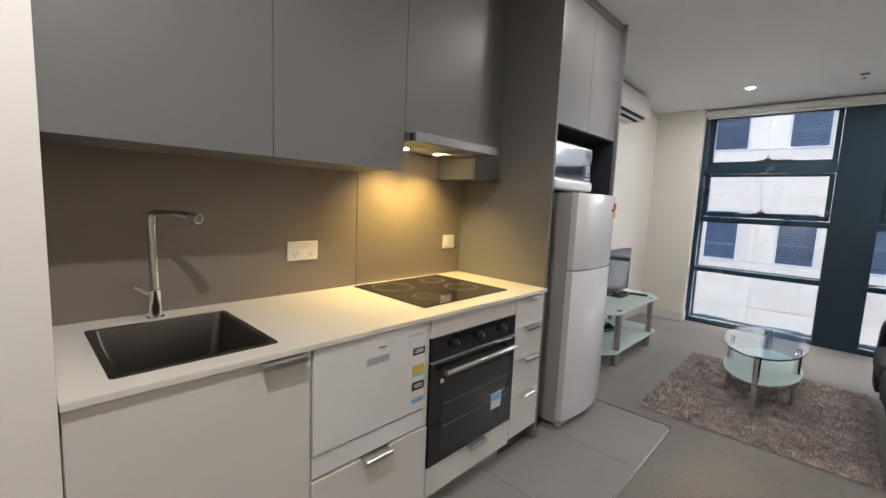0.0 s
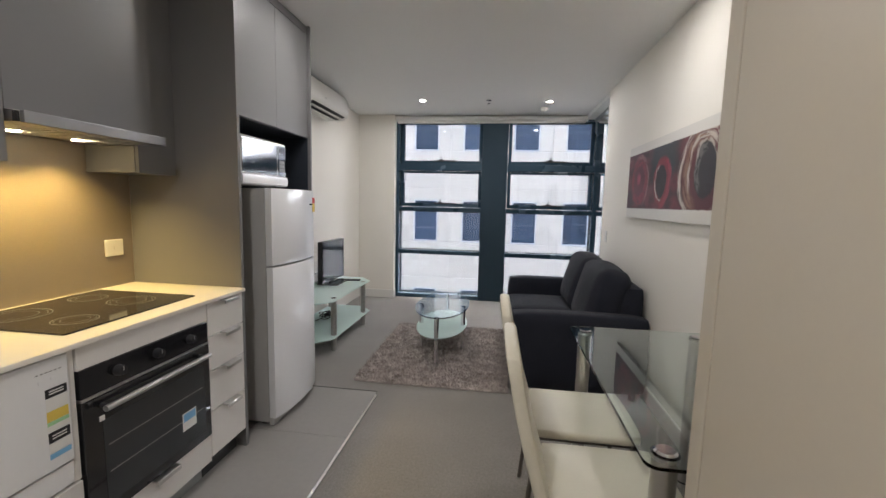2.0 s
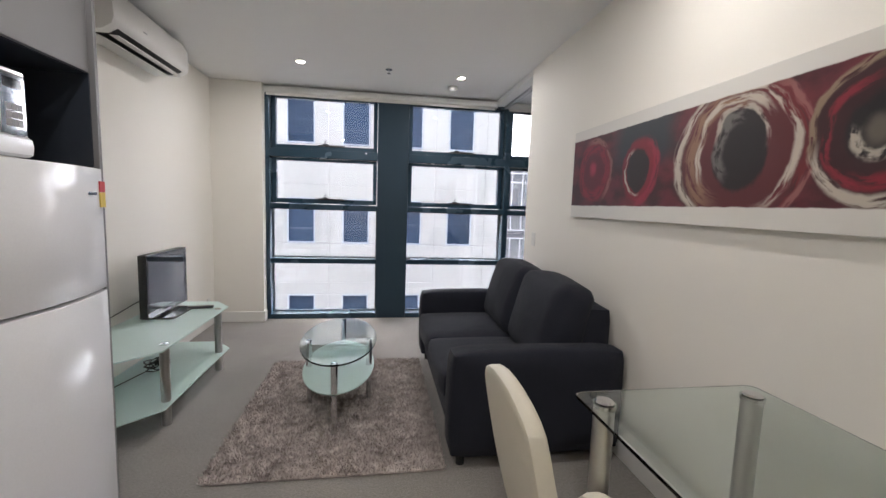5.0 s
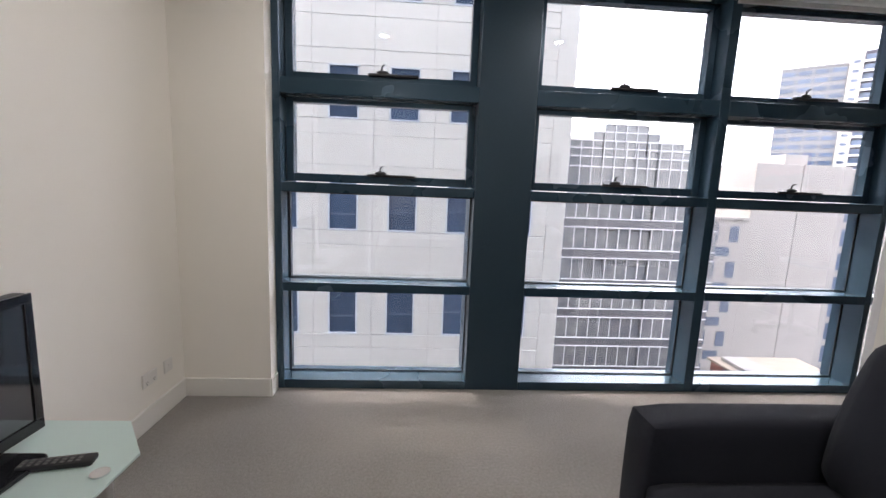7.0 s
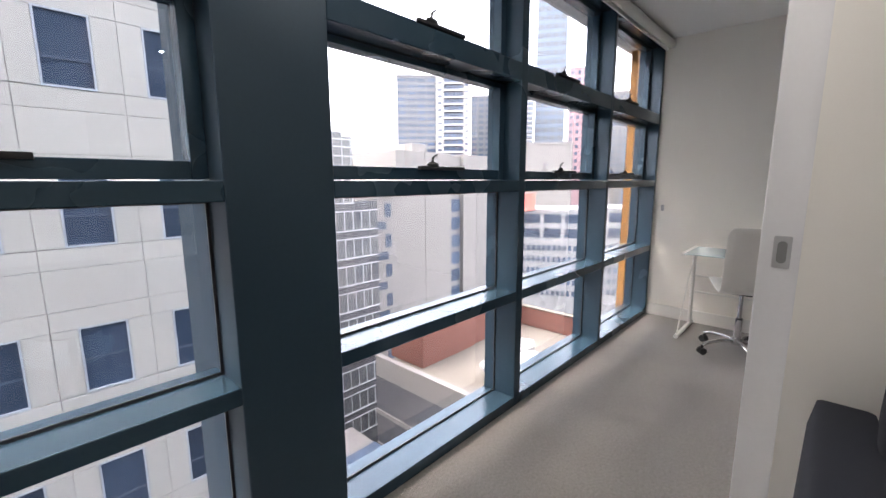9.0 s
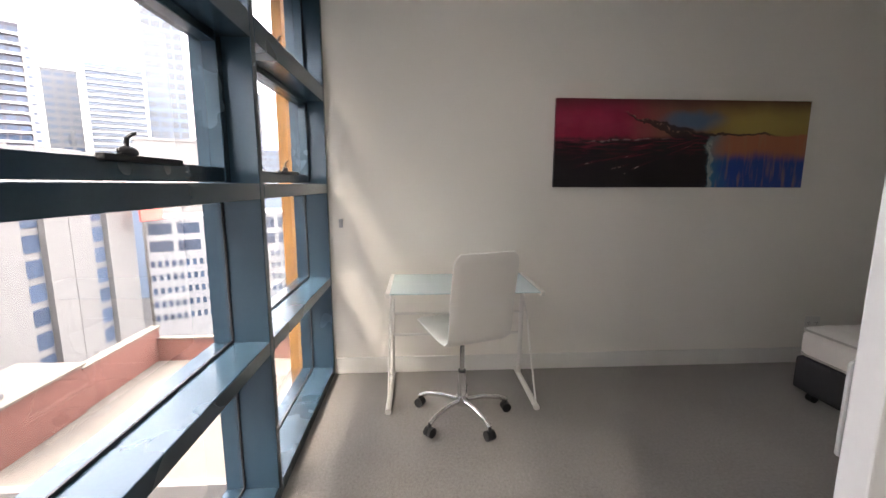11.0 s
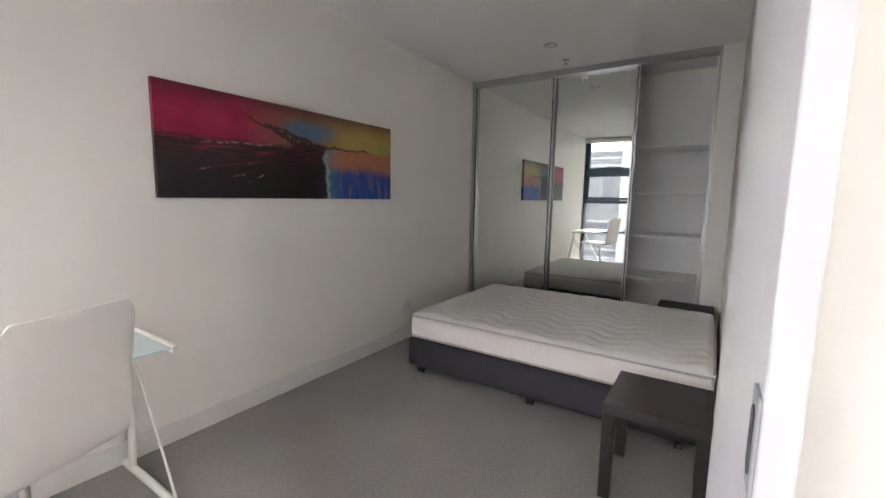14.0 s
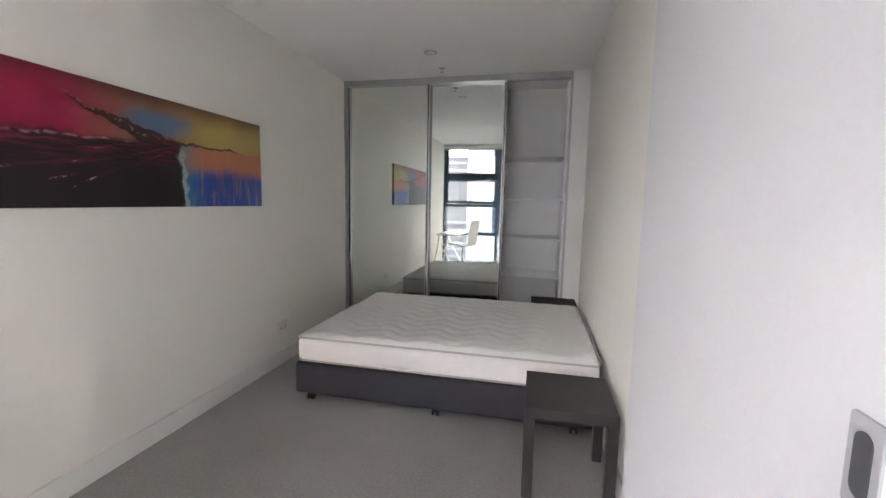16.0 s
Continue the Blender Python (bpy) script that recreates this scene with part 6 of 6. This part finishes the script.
city_building("office_tower", "small distant grey concrete tower", 33.5, 35.0, 110, 5.0, GREY_TOWER, 3, 8, low=-4)
city_building("office_tower", "distant blue glass office tower", 54.2, 59.0, 150, 11.8, BLUE_TOWER, 4, 18, CURTAIN, win=(0.95, 0.35), bands=True, low=4)
city_building("office_tower", "tall blue glass skyscraper among lower towers", 59.2, 62.9, 175, 26, BLUE_TOWER, 4, 24, CURTAIN, win=(0.8, 0.6), low=10)
city_building("office_tower", "pink-brown stone tower with small windows", 63.4, 66.4, 175, 13.6, PINK_TOWER, 4, 14, win=(0.5, 0.5), low=5)
city_building("office_tower", "brown tower near the edge of view", 68.6, 70.6, 140, 10.5, RENDERED, 3, 12, low=3)
city_building("office_tower", "low blue glass tower near the edge", 70.2, 73.2, 130, 4.0, BLUE_TOWER, 4, 8, CURTAIN, win=(0.8, 0.6), low=-2)
city_building("white_block", "plain white rendered block", 57.6, 64.2, 88, 4.7, RENDERED, 1, 1, foot=GROUND, win=(0.05, 0.05), low=3)
city_building("office_block", "white office block with blue ribbon windows over small ones", 57.9, 66.0, 76, -4.1, PALE_TOWER, 3, 2, BLUE_RIBBON, win=(0.82, 0.62), low=-9.35, small=(12, 5, 2.08))
city_building("office_block", "white office block end wing with blue ribbon windows", 66.2, 74.0, 80, -3.8, PALE_TOWER, 3, 2, BLUE_RIBBON, win=(0.82, 0.62), low=-9.5, small=(11, 5, 2.06))
city_building("old_building", "low building with a terracotta roof", 35.0, 39.5, 84, 1.5, BRICK, 5, 3, low=-6)
city_building("low_block", "pale distant block in front of the towers", 36.5, 41.5, 120, 2.3, RENDERED, 8, 4, low=-3)
city_building("low_block", "pale distant block behind the towers", 49.0, 58.0, 200, 2.8, GREY_TOWER, 10, 4, low=-5)

sign = thing("rooftop_sign", (62.99, 43.61, -4.58), "coral red panel on a rooftop", "sign")
part("panel", box_bm((61.4, 43.7, -3.79), (66.3, 44.0, -0.78), 0.03, 1), RED_SIGN, sign)
for px in (61.9, 65.7):
    part("post", box_bm((px, 43.75, -4.2), (px + 0.18, 43.95, -3.78)), JOINT, sign)

# slab building with a strip of windows
slab = thing("slab_building", (46, 46.5, GROUND), "tall blank pale slab building with a window strip", "building")
for x0, x1 in ((36.3, 41.5), (41.55, 47.0), (49.8, 53.0), (53.05, 56.3), (59.0, 64.0)):
    part("wall_panel", box_bm((x0, 46.5, GROUND), (x1, 60, 5.3), 0.03, 1), RENDERED, slab)
for x0, x1 in ((47.0, 49.8), (56.3, 59.0)):
    part("recess", box_bm((x0, 47.2, GROUND), (x1, 60, 5.0)), RENDERED, slab)
    me = mesh_of(box_bm((x0 + 0.15 - 46, 0, 0), (x1 - 0.15 - 46, 0.1, 1.9)), OFFICE_GLASS, "strip_window")
    for j in range(9):
        piece("window", me, (0, 0.6, -0.6 - 2.7 * j - GROUND), slab)
part("roof_hut", box_bm((41.5, 49, 5.3), (44.2, 53, 6.6), 0.03, 1), RENDERED, slab)
wing = thing("side_building", (33, 46.4, GROUND), "pale side building with staggered windows", "building")
part("wall", box_bm((29.0, 46.4, GROUND), (36.25, 60, -0.8), 0.03, 1), RENDERED, wing)
part("parapet", box_bm((28.9, 46.3, -0.8), (36.28, 60, -0.45), 0.03, 1), RENDERED, wing)
wide_win = mesh_of(box_bm((-0.85, -0.05, -0.5), (0.85, 0.05, 0.5)), BLUE_RIBBON, "side_window")
tall_win = mesh_of(box_bm((-0.5, -0.05, -0.85), (0.5, 0.05, 0.85)), BLUE_RIBBON, "tall_window")
for j in range(6):
    z = -2.2 - 3.9 * j - GROUND
    piece("window", tall_win, (32.4 - 33, 0, z), wing)
    piece("window", tall_win, (34.7 - 33, 0, z - 0.1), wing)
    piece("window", wide_win, (33.5 - 33 + 0.3 * (j % 2), 0, z - 2.0), wing)
    piece("window", wide_win, (30.6 - 33, 0, z - 1.2), wing)

# brick building with a roof terrace
brick = thing("brick_building", (28, 25, GROUND), "red brick building with a paved roof terrace", "building")
part("block", box_bm((20.8, 15.0, GROUND), (37.4, 31.6, -14.7)), SPANDREL, brick, "dark glazed lower storeys")
part("terrace", box_bm((21.3, 15.4, -14.7), (37.0, 31.0, -13.5)), DECK, brick, "tan roof paving")
part("lift_house", box_bm((22.5, 27.7, -13.5), (29.0, 31.6, -10.3), 0.03, 1), BRICK, brick)
part("wall", box_bm((29.0, 27.9, -13.5), (37.4, 28.5, -10.7), 0.03, 1), BRICK, brick)
part("wall", box_bm((37.0, 15.0, -14.7), (37.4, 27.9, -11.6), 0.03, 1), BRICK, brick)
part("coping", box_bm((22.3, 27.5, -10.3), (29.2, 31.8, -10.12), 0.03, 1), DECK, brick, "tan roof deck")
part("coping", box_bm((29.2, 27.8, -10.7), (37.5, 28.6, -10.55), 0.02, 1), DECK, brick, "tan coping")
part("coping", box_bm((36.9, 15.0, -11.6), (37.5, 27.8, -11.45), 0.02, 1), DECK, brick, "tan coping")
part("parapet", box_bm((20.8, 15.0, -14.7), (21.3, 31.6, -12.9), 0.03, 1), RENDERED, brick, "pale parapet")
part("parapet", box_bm((21.3, 15.0, -14.7), (37.0, 15.4, -12.9), 0.03, 1), RENDERED, brick, "pale parapet")
part("roof_unit", box_bm((22.9, 28.3, -10.12), (24.6, 31.2, -9.85), 0.03, 1), GREY_TOWER, brick, "flat grey roof hatch")
for j in range(5):
    part("floor_band", box_bm((20.7, 15.0, -18.0 - 3.1 * j), (20.8, 31.6, -17.6 - 3.1 * j)), RENDERED, brick)


def terrace_canopy(x, y, s, turn):
    t = thing("terrace_canopy", (x, y, -13.5), "white fabric canopy on the roof terrace", "canopy", "terrace canopies")
    bm = bmesh.new()
    k = 8
    tip = bm.verts.new((x, y, -11.6))
    ring = [bm.verts.new((x + s * math.cos(turn + 2 * math.pi * i / k), y + 0.7 * s * math.sin(turn + 2 * math.pi * i / k), -12.3 + 0.2 * (i % 2))) for i in range(k)]
    hem = [bm.verts.new((v.co.x, v.co.y, v.co.z - 0.3)) for v in ring]
    for i in range(k):
        bm.faces.new((tip, ring[i], ring[(i + 1) % k]))
        bm.faces.new((ring[i], hem[i], hem[(i + 1) % k], ring[(i + 1) % k]))
    part("fabric", bm, CANOPY, t)
    part("pole", rod_bm((x, y, -13.5), (x, y, -11.62), 0.05, sides=8), WHITE_BAND, t)


for x, y, s, turn in ((25.0, 22.6, 1.3, 0.2), (27.3, 21.2, 1.5, 0.8), (29.4, 22.9, 1.4, 0.5), (30.6, 19.6, 1.3, 0.1)):
    terrace_canopy(x, y, s, turn)

low = thing("low_building", (16, 24, GROUND), "grey low building with pale flat roofs and plant", "building")
part("block", box_bm((9.0, 17.0, GROUND), (19.8, 34.0, -20.0)), RENDERED, low)
part("roof", box_bm((9.2, 17.2, -20.0), (19.6, 33.8, -19.85)), ROOF, low, "pale flat roof")
part("penthouse", box_bm((11.0, 19.0, -19.85), (14.0, 24.0, -17.8), 0.03, 1), RENDERED, low)
part("penthouse", box_bm((15.5, 24.5, -19.85), (18.5, 29.0, -18.4), 0.03, 1), OFFICE_GLASS, low, "dark glazed rooflight")
for i in range(5):
    part("plant_unit", box_bm((15.2 + 0.9 * i, 20.5, -19.85), (15.8 + 0.9 * i, 21.3, -19.1), 0.03, 1), WHITE_BAND, low)

fin = thing("facade_fin", (5.2, 7.0, GROUND), "orange vertical fin outside the bedroom window", "facade fin")
part("blade", box_bm((5.195, 6.785, GROUND), (5.555, 6.85, 14), 0.005), ORANGE, fin)
# unseen walls, drawn out wide to keep sky light off the office opposite
ledge = thing("outer_facade", (2.0, 6.8, GROUND), "unseen outer face of the apartment block, widened to block sky", "building")
part("lower_wall", box_bm((-24, 6.722, GROUND), (28, 6.78, -0.125)), COLUMN, ledge)
part("upper_wall", box_bm((-24, 6.722, CEIL + 0.125), (28, 6.78, 24)), COLUMN, ledge)
part("side_wall", box_bm((-24, 6.722, -0.125), (-1.0, 6.78, CEIL + 0.125)), COLUMN, ledge)
part("side_wall", box_bm((5.34, 6.722, -0.125), (28, 6.78, CEIL + 0.125)), COLUMN, ledge)

# ---- floor tiles ----
S, gap = 0.60, 0.003
x_edges = [TILE_X, TILE_X - S, TILE_X - 2 * S]
y_edges = [TILE_Y - S * i for i in range(9)]
whole = mesh_of(box_bm((gap / 2, gap / 2, 0), (S - gap / 2, S - gap / 2, 0.003), 0.001, 1), TILE, "tile")
cut = mesh_of(box_bm((gap / 2 + 0.045, gap / 2, 0), (S - gap / 2, S - gap / 2, 0.003), 0.001, 1), TILE, "cut_tile")
for i in range(2):
    for j in range(7):
        piece("tile", whole if i == 0 else cut, (TILE_X - S * (i + 1), TILE_Y - S * (j + 1), 0.004), bed_of_tiles)
